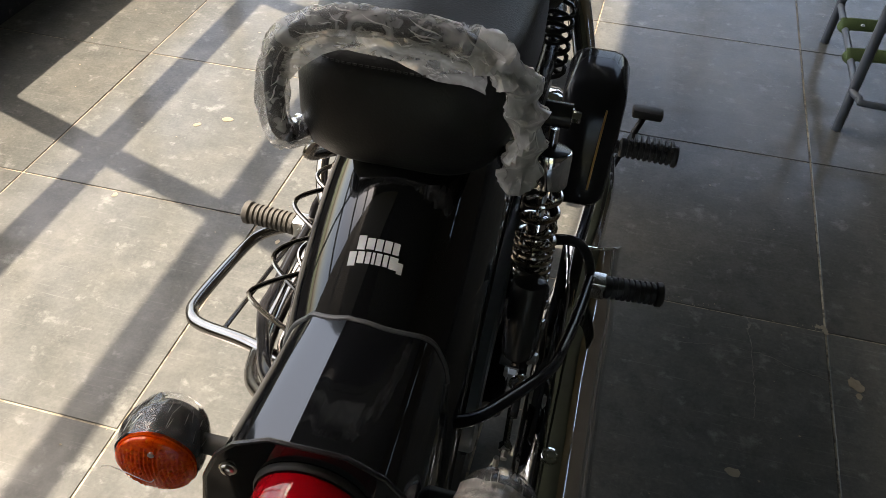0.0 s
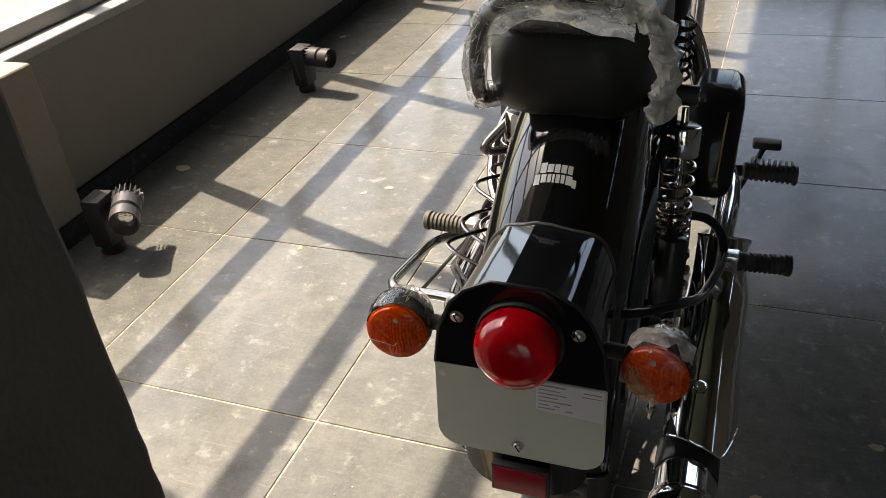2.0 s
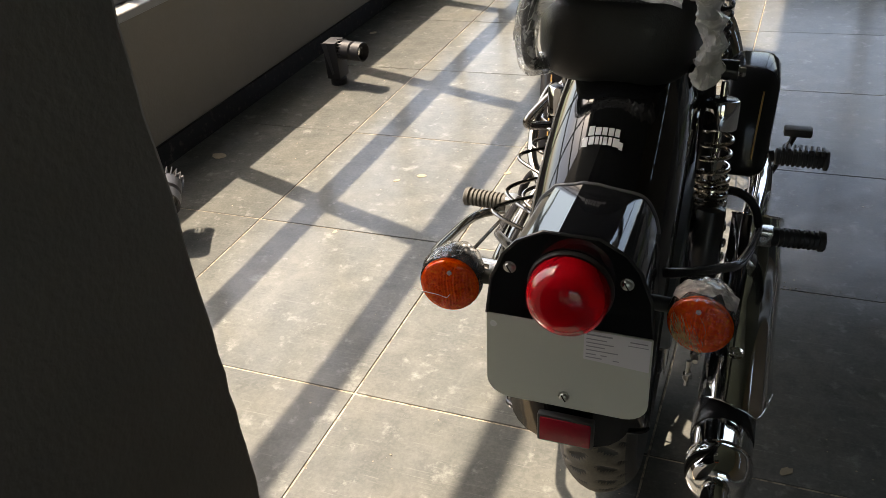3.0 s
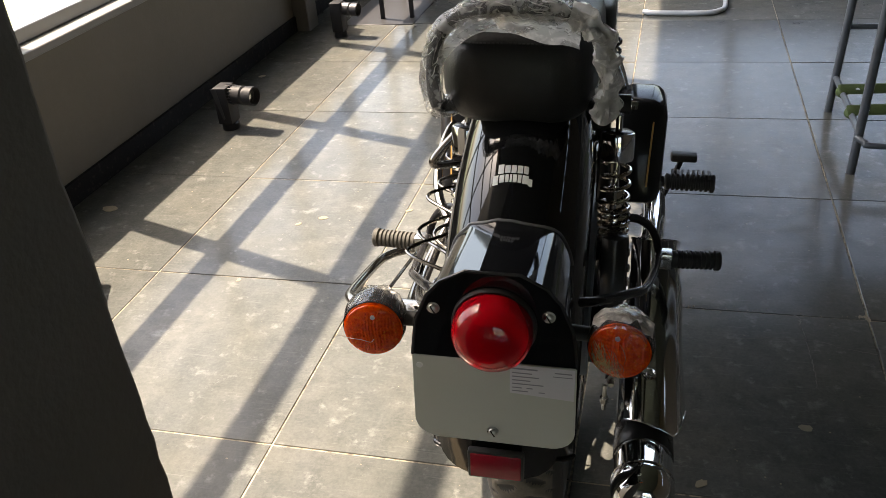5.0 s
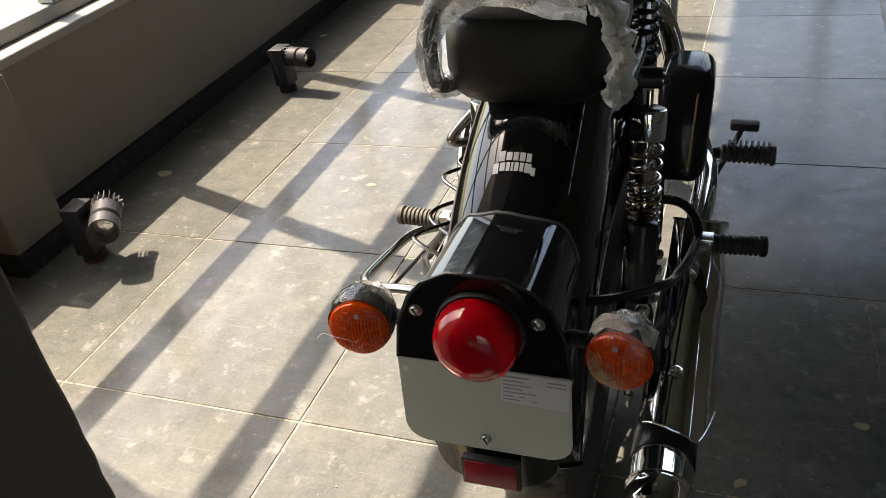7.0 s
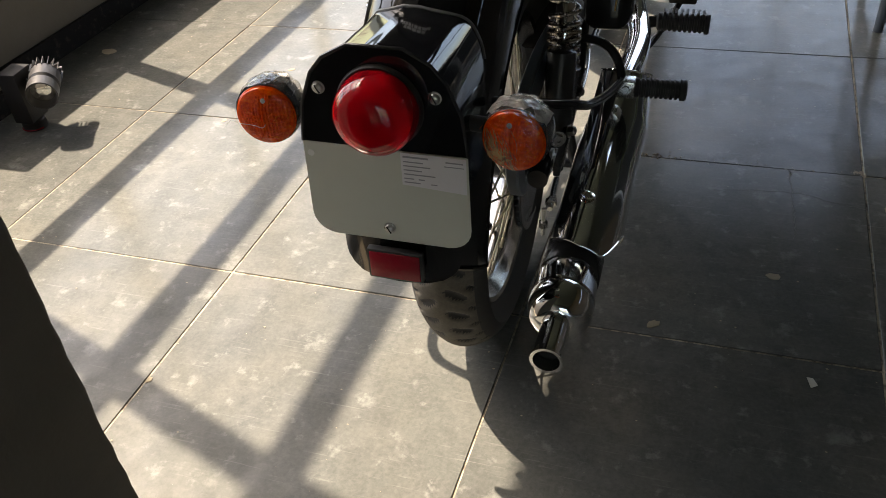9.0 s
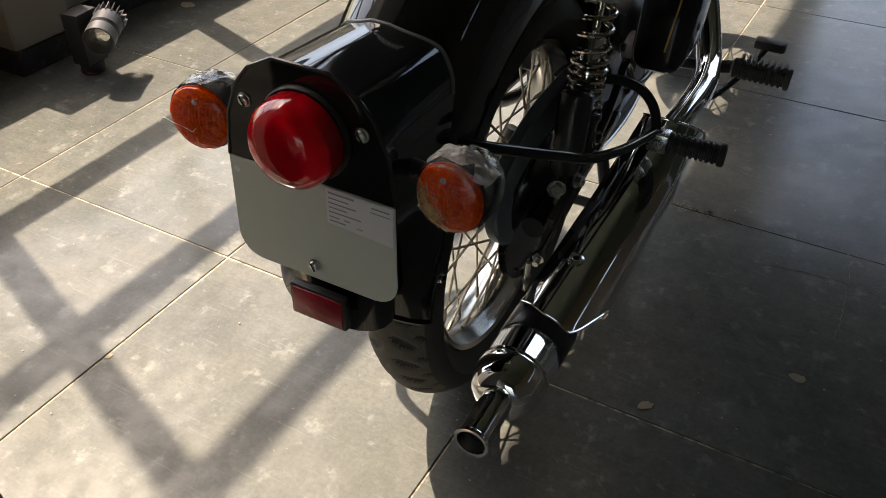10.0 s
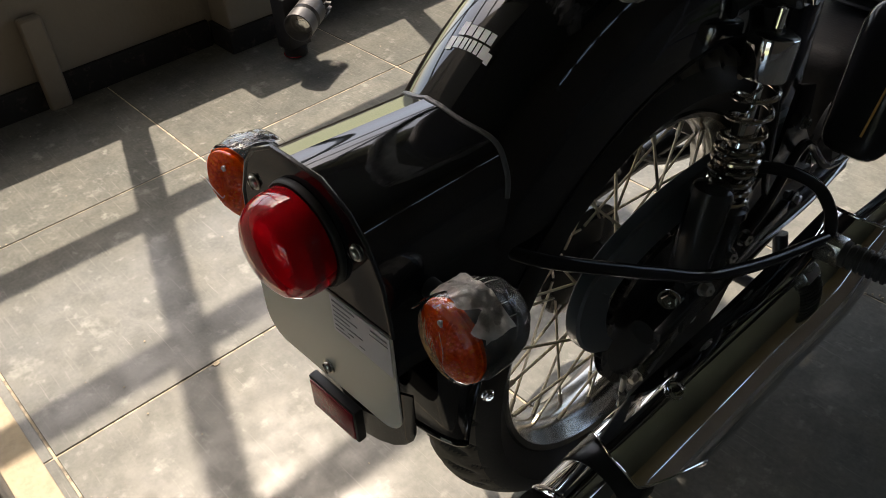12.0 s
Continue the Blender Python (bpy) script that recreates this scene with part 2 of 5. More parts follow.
POWDER = material("black_powder_coat", (0.018, 0.018, 0.020), 0.55, Specular_IOR_Level=0.3, grain=((200, 0.3, (0.035, 0.035, 0.035)),), bump=((500, 0.0003),))
SPOTGREY = material("dark_grey_aluminium", (0.055, 0.055, 0.058), 0.42, 0.4, grain=((90, 0.3, (0.09, 0.09, 0.09)),))
LENS = material("lamp_glass", (0.75, 0.75, 0.72), 0.08, 0.9)
STOOLGREY = material("grey_enamel_tube", (0.10, 0.115, 0.135), 0.4, grain=((40, 0.4, (0.07, 0.08, 0.09)),))
OLIVE = material("olive_webbing", (0.075, 0.115, 0.035), 0.85, grain=((120, 0.5, (0.045, 0.075, 0.02)), (14, 0.3, (0.11, 0.15, 0.06))), bump=((500, 0.0012),))
TUBEWHITE = material("white_enamel_tube", (0.62, 0.64, 0.66), 0.35)
CRACK = material("worn_crack_edge", (0.20, 0.19, 0.165), 0.85, grain=((60, 0.7, (0.06, 0.058, 0.052)), (20, 0.6, (0.11, 0.105, 0.095))))
PAPER = material("scrap_paper", (0.55, 0.53, 0.45), 0.8)


# ---------------------------------------------------------------- mesh helpers
def part(name, bm, mat, parent=None, label="", smooth=True, sharp=38):
    bmesh.ops.recalc_face_normals(bm, faces=bm.faces)
    if all(e.is_manifold for e in bm.edges) and bm.calc_volume(signed=True) < 0:
        bmesh.ops.reverse_faces(bm, faces=bm.faces)
    me = bpy.data.meshes.new(name)
    bm.to_mesh(me)
    bm.free()
    me.materials.append(mat)
    if smooth:
        me.polygons.foreach_set("use_smooth", [True] * len(me.polygons))
        me.set_sharp_from_angle(angle=radians(sharp))
    ob = new(name, me)
    ob.parent = parent
    if label:
        tagged(ob, label)
    return ob


def thicken(bm, t):
    """Give an open shell its thickness."""
    bmesh.ops.recalc_face_normals(bm, faces=bm.faces)
    bm.normal_update()
    bmesh.ops.solidify(bm, geom=bm.faces[:], thickness=t)


def twin(ob, m, parent):
    """A second part on the same mesh, moved by m."""
    o = ob.copy()
    scene.collection.objects.link(o)
    o.parent, o.matrix_basis = parent, m
    return o


def spline(pts, res=6, closed=False):
    pts = [Vector(p) for p in pts]
    n = len(pts)
    out = []
    for i in range(n if closed else n - 1):
        if closed:
            p0, p1, p2, p3 = pts[i - 1], pts[i], pts[(i + 1) % n], pts[(i + 2) % n]
        else:
            p1, p2 = pts[i], pts[i + 1]
            p0 = pts[i - 1] if i else 2 * p1 - p2
            p3 = pts[i + 2] if i + 2 < n else 2 * p2 - p1
        for k in range(res):
            t = k / res
            out.append(0.5 * ((2 * p1) + (p2 - p0) * t + (2 * p0 - 5 * p1 + 4 * p2 - p3) * t * t + (3 * p1 - p0 - 3 * p2 + p3) * t ** 3))
    if not closed:
        out.append(pts[-1])
    return out


def tube(pts, r, n=10, res=6, closed=False, bm=None, smooth_path=True, flat=1.0):
    """A bar of round section along the path; r: a number or a function of the way's share. flat squeezes one axis."""
    bm = bm or bmesh.new()
    path = spline(pts, res, closed) if smooth_path else [Vector(p) for p in pts]
    m = len(path)
    rings, normal = [], None
    for i, p in enumerate(path):
        a = path[i - 1] if i or closed else p
        b = path[(i + 1) % m] if i + 1 < m or closed else p
        tan = (b - a).normalized()
        if normal is None:
            normal = tan.orthogonal().normalized()
        normal = (normal - tan * normal.dot(tan)).normalized()
        side = tan.cross(normal)
        rad = r(i / (m - 1)) if callable(r) else r
        rings.append([bm.verts.new(p + rad * (math.cos(2 * math.pi * k / n) * normal + flat * math.sin(2 * math.pi * k / n) * side)) for k in range(n)])
    for i in range(m if closed else m - 1):
        a, b = rings[i], rings[(i + 1) % m]
        for k in range(n):
            bm.faces.new((a[k], a[(k + 1) % n], b[(k + 1) % n], b[k]))
    if not closed:
        bm.faces.new(rings[0])
        bm.faces.new(rings[-1])
    return bm


def turned(profile, origin, way, n=32, bm=None, wobble=None, closed=False):
    """A body of revolution: profile rows of (radius, distance along way)."""
    bm = bm or bmesh.new()
    w = Vector(way).normalized()
    u = w.orthogonal().normalized()
    v = w.cross(u)
    o = Vector(origin)
    rings = []
    for r, d in profile:
        ring = []
        for k in range(n):
            a = 2 * math.pi * k / n
            rr = max(r, 0.0003)
            if wobble:
                rr += wobble(a, d)
            ring.append(bm.verts.new(o + w * d + rr * (math.cos(a) * u + math.sin(a) * v)))
        rings.append(ring)
    pairs = list(zip(rings, rings[1:])) + ([(rings[-1], rings[0])] if closed else [])
    for a, b in pairs:
        for k in range(n):
            bm.faces.new((a[k], a[(k + 1) % n], b[(k + 1) % n], b[k]))
    if not closed:
        bm.faces.new(rings[0])
        bm.faces.new(rings[-1])
    return bm


def block(size, m=Matrix(), bevel=0.004, seg=2, bm=None):
    """A box of that size with rounded edges, at the pose m."""
    b = bmesh.new()
    bmesh.ops.create_cube(b, size=1, matrix=Matrix.Diagonal((*size, 1)))
    if bevel:
        bmesh.ops.bevel(b, geom=b.edges[:], offset=bevel, segments=seg, affect="EDGES", profile=0.5)
    b.transform(m)
    if bm is None:
        return b
    me = bpy.data.meshes.new("tmp")
    b.to_mesh(me)
    b.free()
    bm.from_mesh(me)
    bpy.data.meshes.remove(me)
    return bm


def slab(outline, thick, m=Matrix(), bevel=0.0):
    """A flat plate: outline in x, y of the pose m, thick along its z."""
    bm = bmesh.new()
    top = [bm.verts.new((x, y, 0)) for x, y in outline]
    low = [bm.verts.new((x, y, -thick)) for x, y in outline]
    bm.faces.new(top)
    bm.faces.new(low[::-1])
    k = len(outline)
    for i in range(k):
        bm.faces.new((top[i], low[i], low[(i + 1) % k], top[(i + 1) % k]))
    if bevel:
        bmesh.ops.bevel(bm, geom=[e for e in bm.edges if not e.is_boundary and abs(e.verts[0].co.z - e.verts[1].co.z) < 1e-6], offset=bevel, segments=1, affect="EDGES")
    bm.transform(m)
    return bm


def loft(rings, bm=None, caps=True):
    bm = bm or bmesh.new()
    rows = [[bm.verts.new(p) for p in ring] for ring in rings]
    for a, b in zip(rows, rows[1:]):
        n = len(a)
        for k in range(n):
            bm.faces.new((a[k], a[(k + 1) % n], b[(k + 1) % n], b[k]))
    if caps:
        bm.faces.new(rows[0])
        bm.faces.new(rows[-1])
    return bm


def bars(name, x0, x1, y0, y1, z0, z1, mat, parent=None, bevel=0.0, label="", kind=""):
    ob = part(name, block((x1 - x0, y1 - y0, z1 - z0), pose((x0 + x1) / 2, (y0 + y1) / 2, (z0 + z1) / 2), bevel, 1), mat, parent, label, smooth=bevel > 0)
    return tagged(ob, kind=kind) if kind else ob


# ---------------------------------------------------------------- the room
WALL_X, SILL_Z, GLASS_X, TOP_Z, CEIL_Z = -1.88, 0.57, -1.985, 3.955, 4.3
X1, Y0, Y1 = 4.6, -6.4, 6.6
floor = tagged(bars("floor", -2.2, X1, Y0, Y1, -0.12, -0.0024, GROUT), "grey polished cement slabs with thin cream joints", "floor", kind="structure")
ceiling = tagged(bars("ceiling", -2.2, X1 + 0.2, Y0 - 0.2, Y1 + 0.2, CEIL_Z, CEIL_Z + 0.2, CEILING), "dark painted concrete ceiling", "ceiling", kind="structure")
ground = tagged(bars("ground", -400, 400, -400, 400, -0.9, -0.5, EARTH), "dry sunlit grass outside the showroom", "ground", kind="structure")

wall_west = tagged(bars("wall_west", -2.12, WALL_X, Y0, Y1, -0.12, SILL_Z - 0.03, WALL), "low grey-brown painted wall under the long window", "wall", kind="structure")
bars("lintel", -2.12, WALL_X, Y0, Y1, TOP_Z, CEIL_Z, WALL, wall_west)
bars("sill_board", -2.14, WALL_X + 0.012, Y0, Y1, SILL_Z - 0.03, SILL_Z, SILL, wall_west, 0.004)
pier_low = tagged(bars("wall_pier", WALL_X, -1.765, 0.81, 1.02, -0.1, SILL_Z, WALL, bevel=0.005), "low pier projecting from the painted wall", "wall", kind="structure")
bars("skirting", WALL_X, -1.753, 0.798, 1.032, -0.05, 0.075, SKIRT, pier_low, 0.003)
pier_far = tagged(bars("wall_pier", WALL_X, -1.79, 3.60, 3.74, -0.1, SILL_Z, PIER, bevel=0.005), "dark low pier projecting from the wall", "wall", kind="structure")
strip = tagged(bars("trim", WALL_X, -1.845, 0.25, 0.315, -0.05, 0.27, WALL, bevel=0.006), "short raised plaster strip on the wall", "trim", kind="structure")
base_w = tagged(bars("baseboard", WALL_X, WALL_X + 0.014, 1.04, Y1, -0.05, 0.085, SKIRT, bevel=0.003), "scuffed dark cement skirting along the wall", "baseboard", kind="structure")
base_s = tagged(bars("baseboard", WALL_X, WALL_X + 0.014, -0.3, 0.79, -0.05, 0.085, SKIRT, bevel=0.003), "scuffed dark cement skirting along the wall", "baseboard", kind="structure")

# the long window: mullions a metre apart, transoms 0.78 m apart
window = tagged(bars("window_1", GLASS_X - 0.03, GLASS_X + 0.03, Y0, Y1, SILL_Z, SILL_Z + 0.05, FRAME, bevel=0.004), "tall grid window with grey metal bars", "window", kind="structure")
bars("window_head", GLASS_X - 0.03, GLASS_X + 0.03, Y0, Y1, TOP_Z - 0.05, TOP_Z, FRAME, window, 0.004)
MULLIONS = [0.51 + k for k in range(-6, 7)]
for y in MULLIONS:
    bars("mullion", GLASS_X - 0.035, GLASS_X + 0.035, y - 0.03, y + 0.03, SILL_Z + 0.05, TOP_Z - 0.05, FRAME, window, 0.004)
for z in (1.456, 2.237, 3.035):
    for a, b in zip(MULLIONS, MULLIONS[1:]):
        bars("transom", GLASS_X - 0.03, GLASS_X + 0.03, a + 0.031, b - 0.031, z - 0.033, z + 0.033, FRAME, window, 0.004)

# the end of a dark cross wall beside the camera, and the screed strip at its foot
cross = bmesh.new()
block((1.605, 1.2, 4.2), pose(-0.2725 - 0.8025, -0.318 - 0.6, 2.0), 0.006, 2, cross)
edges = [e for e in cross.edges if abs(e.verts[0].co.z - e.verts[1].co.z) > 1]
bmesh.ops.subdivide_edges(cross, edges=edges, cuts=160)
for v in cross.verts:
    if v.co.x > -0.29 and 0 < v.co.z < 3:
        n = 0.45 * noise.noise(Vector((v.co.z * 23, 0.3, 1.7))) + 0.8 * noise.noise(Vector((v.co.z * 90, 3.3, 0.2)))
        v.co.x += 0.0026 * n
        v.co.y += 0.0024 * n
cross_wall = tagged(part("wall_cross", cross, PIER, smooth=False), "dark painted cross wall with a rough plaster corner", "wall", kind="structure")
screed = tagged(bars("floor_border", WALL_X, -0.285, -0.317, -0.255, -0.02, 0.002, SCREED, bevel=0.001), "rough cream screed strip at the foot of a wall", "floor border", kind="structure")

# the rest of the hall
def holed_wall(name, y, x0, x1, openings, label, paint):
    """A wall across the hall at y with openings of (x0, x1, z0, z1)."""
    w = tagged(bars(name, x0, x1, y, y + 0.2, TOP_Z, CEIL_Z, paint), label, "wall", kind="structure")
    x = x0
    for a, b, c, d in openings:
        bars("wall_panel", x, a, y, y + 0.2, -0.1, TOP_Z, paint, w)
        bars("wall_panel", a, b, y, y + 0.2, d, TOP_Z, paint, w)
        if c > 0:
            bars("wall_panel", a, b, y, y + 0.2, -0.1, c, paint, w)
        for k in (0, 1, 2, 3):
            xx = a + (b - a) * k / 3
            bars("glazing_bar", xx - 0.03, xx + 0.03, y + 0.06, y + 0.14, c, d, FRAME, w)
        for k in (0, 1, 2):
            x2, x3 = a + (b - a) * k / 3 + 0.031, a + (b - a) * (k + 1) / 3 - 0.031
            bars("pane", x2, x3, y + 0.097, y + 0.103, c, d, GLASS, w).visible_shadow = False
        x = b
    bars("wall_panel", x, x1, y, y + 0.2, -0.1, TOP_Z, paint, w)
    return w


holed_wall("wall_north", Y1, -2.12, X1 + 0.2, ((-0.2, 2.5, 1.0, 3.85),), "dark painted end wall with a tall glazed opening", HALL)
holed_wall("wall_south", Y0 - 0.2, -2.12, X1 + 0.2, ((0.5, 2.9, 0.0, 2.1),), "painted end wall with a glazed doorway", HALL)
# unseen slit in this wall, added to throw bright streaks on the chrome shield
wall_east = tagged(bars("wall_east", X1, X1 + 0.2, Y0, Y1, -0.1, 2.30, EASTWALL), "dark brown side wall with an added high slit for chrome streaks", "wall", kind="structure")
bars("upper_wall", X1, X1 + 0.2, Y0, Y1, 2.45, CEIL_Z, EASTWALL, wall_east)
for k in range(8):
    bars("wall_panel", X1, X1 + 0.2, Y0 if k == 0 else 0.6 + 0.85 * k - 0.06, 0.9 if k == 0 else min(Y1, 0.6 + 0.85 * k + 0.06), 2.30, 2.45, EASTWALL, wall_east)

# ---------------------------------------------------------------- the motorcycle
# Its own space: y ahead, x to its right, z up, the rear axle over the origin.
bike = new("motorcycle")
bike.matrix_world = Matrix.Translation((-0.047, 0.4893, 0.0)) @ pose(0, 0, 0, 0, 0, 2.4) @ pose(0, 0, 0, 0, 2.4, 0)
tagged(bike, "gloss black classic motorcycle with chrome exhaust, partly wrapped", "motorcycle")
AXLE = Vector((0.023, -0.028, 0.352))


def wheel_pieces(name, centre, parent, tyre_r, tyre_w, rim_r, spokes, label):
    """A wire wheel: rim, tyre with a cut tread, hub and single spokes."""
    c = Vector(centre)
    rim_profile = ((rim_r, -0.040), (rim_r - 0.004, -0.043), (rim_r - 0.012, -0.040), (rim_r - 0.016, -0.030), (rim_r - 0.022, -0.022), (rim_r - 0.028, -0.010),
                   (rim_r - 0.029, 0.0), (rim_r - 0.028, 0.010), (rim_r - 0.022, 0.022), (rim_r - 0.016, 0.030), (rim_r - 0.012, 0.040), (rim_r - 0.004, 0.043), (rim_r, 0.040), (rim_r - 0.008, 0.0))
    wheel = part(name, turned(rim_profile, c, (1, 0, 0), 96, closed=True), RIMCHROME, parent, label)
    bm = bmesh.new()
    N, K = 768, 44
    hw, inner = tyre_w / 2, rim_r - 0.003
    rows, cuts = [], set()
    for i in range(N):
        a = 2 * math.pi * i / N
        row = []
        for k in range(K + 1):
            s = 2 * k / K - 1
            b = s * 2.05
            x = hw * math.sin(max(-math.pi / 2, min(math.pi / 2, b * 0.78))) if abs(s) < 0.95 else math.copysign(0.038, s)
            mid = (tyre_r + inner) / 2 - 0.004
            half = tyre_r - mid
            if abs(s) < 0.95:
                r = mid + half * math.cos(b * 0.92) * (1 - 0.10 * abs(math.sin(b)) ** 2)
            else:
                r = inner
            r = max(r, inner)
            u = abs(s)
            # slanting grooves in two staggered rows, and short sipes on the shoulders
            ph = (i / 19.2 + 1.5 * u + (0 if s > 0 else 0.5)) % 1.0
            groove = max(0.0, 1 - abs(ph - 0.5) / 0.23) * max(0.0, 1 - abs(u - 0.24) / 0.20)
            sipe = max(0.0, 1 - abs((ph + 0.45) % 1.0 - 0.5) / 0.09) * max(0.0, 1 - abs(u - 0.48) / 0.09)
            deep = min(1.0, 2.2 * max(groove, sipe))
            r -= 0.0060 * deep
            if deep > 0.45:
                cuts.add((i, k))
            row.append(bm.verts.new(c + Vector((x, -r * math.cos(a), r * math.sin(a)))))
        rows.append(row)
    for i in range(N):
        a, b = rows[i], rows[(i + 1) % N]
        for k in range(K):
            bm.faces.new((a[k], a[k + 1], b[k + 1], b[k]))
    tyre = part("tyre", bm, RUBBER, wheel, "black rubber tyre with a dusty cut tread", sharp=50)
    tyre.data.materials.append(TREAD)
    for p in tyre.data.polygons:
        i, k = divmod(p.index, K)
        # groove faces stay in the darker rubber: shade of the cuts put into colour
        cut_corners = sum(q in cuts for q in ((i, k), (i, k + 1), ((i + 1) % N, k), ((i + 1) % N, k + 1)))
        if (Vector(p.center) - c).yz.length > tyre_r - 0.024 and cut_corners < 2:
            p.material_index = 1
    part("hub", turned(((0.020, -0.075), (0.055, -0.07), (0.072, -0.055), (0.072, -0.045), (0.040, -0.035), (0.036, 0.035), (0.066, 0.045), (0.066, 0.055), (0.045, 0.065), (0.015, 0.085)), c, (1, 0, 0), 40), SATIN, wheel)
    for i in range(spokes):
        a = 2 * math.pi * i / spokes
        side = 1 if i % 2 else -1
        lean = radians(48) * (1 if (i // 2) % 2 else -1)
        p0 = c + Vector((side * 0.048, 0.066 * math.cos(a + lean), 0.066 * math.sin(a + lean)))
        p1 = c + Vector((side * 0.012, (rim_r - 0.028) * math.cos(a), (rim_r - 0.028) * math.sin(a)))
        p2 = p0.lerp(p1, 0.9)
        bm = tube((p0, p2), 0.0021, 6, 1, smooth_path=False)
        tube((p2, p1), 0.0036, 6, 1, bm=bm, smooth_path=False)
        part("spoke", bm, BRASSY, wheel)
    return wheel


rear_wheel = wheel_pieces("rear_wheel", AXLE, bike, 0.352, 0.132, 0.268, 40, "chromed wire-spoked rear wheel")
# brake drum on the left of the wheel, sprocket on its right
part("brake_drum", turned(((0.02, -0.095), (0.07, -0.09), (0.085, -0.08), (0.09, -0.05), (0.086, -0.048)), AXLE, (1, 0, 0), 40), SATIN, rear_wheel)
teeth = bmesh.new()
ring = []
for i in range(46 * 4):
    r = 0.116 + (0.004 if i % 4 in (0, 1) else -0.004)
    ring.append((r * math.cos(2 * math.pi * i / 184), r * math.sin(2 * math.pi * i / 184)))
part("sprocket", slab(ring, 0.006, Matrix.Translation(AXLE + Vector((0.078, 0, 0))) @ pose(0, 0, 0, 90, 0, 90)), SATIN, rear_wheel)


# ---- fender: a deep section swept on an arc over the wheel
FC, FR, FW, FN = Vector((0, 0, 0.47)), 0.43, 0.106, 2.15


def on_fender(x, a, lift=0.0):
    """Point of the fender at side x and arc angle a (degrees from straight back, up): the crown on its own arc, the edges round the axle."""
    k = min(1.0, abs(x) / FW)
    k = 1 - (1 - k ** FN) ** (1 / FN)
    e = radians(a + 16 * max(0.0, (40 - a) / 48))
    crown = FC + Vector((0, -(FR + lift) * math.cos(radians(a)), (FR + lift) * math.sin(radians(a))))
    edge = Vector((0, AXLE.y - (0.376 + lift) * math.cos(e), AXLE.z + (0.376 + lift) * math.sin(e)))
    p = crown.lerp(edge, k)
    return Vector((x, p.y, p.z))


def fender_at(x, z, lift=0.0):
    """Point of the fender's rear at side x and height z."""
    lo, hi = -20.0, 95.0
    for _ in range(30):
        a = (lo + hi) / 2
        if on_fender(x, a).z < z:
            lo = a
        else:
            hi = a
    return on_fender(x, lo) - Vector((0, lift, 0))


bm = bmesh.new()
XS = [FW * math.sin(math.pi / 2 * k / 14) for k in range(-14, 15)]
rows = []
for a in range(-8, 124, 3):
    rows.append([bm.verts.new(on_fender(x, a)) for x in XS])
for a, b in zip(rows, rows[1:]):
    for k in range(len(XS) - 1):
        bm.faces.new((a[k], a[k + 1], b[k + 1], b[k]))
thicken(bm, 0.0016)
fender = part("rear_fender", bm, PAINT, bike, "deep gloss black rear fender", sharp=60)
for s in (-1, 1):
    part("edge_bead", tube([on_fender(s * FW * 0.9999, a) for a in range(-8, 124, 6)], 0.0022, 8, 2), PAINT, fender)
part("end_bead", tube([on_fender(x, -8) for x in XS[::2]], 0.004, 8, 2), PAINT, fender)

# the brand mark as plain white bars on the fender's crown
def mark(x0, x1, s0, s1):
    bm = bmesh.new()
    rows = []
    for i in range(5):
        x = x0 + (x1 - x0) * i / 4
        rows.append([bm.verts.new(on_fender(x, s0 + (s1 - s0) * k / 2, 0.0012)) for k in range(3)])
    for a, b in zip(rows, rows[1:]):
        for k in range(2):
            bm.faces.new((a[k], a[k + 1], b[k + 1], b[k]))
    return bm


SA = 51.0
for x0, x1, s0, s1 in ((-0.0245, -0.0165, 0.15, 2.1), (-0.0150, -0.0070, 0.25, 1.8), (-0.0055, 0.0015, 0.2, 1.8), (0.0030, 0.0105, 0.2, 1.8), (0.0120, 0.0185, 0.2, 1.8),
                       (-0.0310, -0.0235, -2.05, -0.1), (-0.0220, -0.0150, -1.7, -0.1), (-0.0135, -0.0085, -1.7, -0.1), (-0.0070, -0.0040, -1.7, -0.1), (-0.0025, 0.0030, -1.7, -0.1), (0.0045, 0.0095, -1.7, -0.1), (0.0110, 0.0195, -1.8, -0.1), (0.0195, 0.0250, -2.1, -0.6)):
    part("brand_mark", mark(x0, x1, SA + s0, SA + s1), DECAL, fender, "white decal of plain bars", smooth=False)


# ---- lamp housing between fender and number plate
HOUSE = ((0.098, 0.575), (0.100, 0.640), (0.097, 0.695), (0.084, 0.730), (0.060, 0.757), (0.018, 0.7715), (0.0, 0.772))
FRONT = ((0.099, 0.565), (0.096, 0.630), (0.089, 0.683), (0.078, 0.718), (0.057, 0.743), (0.018, 0.7555), (0.0, 0.756))


def dense(pts, k=10):
    """Outline from the right foot over the top to the left: rounded on the right, a flat roof slope on the left."""
    top = pts[-1][1]
    right = [(p.x, p.y) for p in spline([(x, z, 0) for x, z in pts[:5]] + [(0.010, top - 0.0008, 0), (-0.018, top, 0)], k)]
    left = [(-0.018 - 0.042 * i / 6, top + (pts[4][1] - top) * i / 6) for i in range(1, 6)]
    return right + left + [(-p.x, p.y) for p in spline([(x, z, 0) for x, z in pts[:5]], k)][::-1]


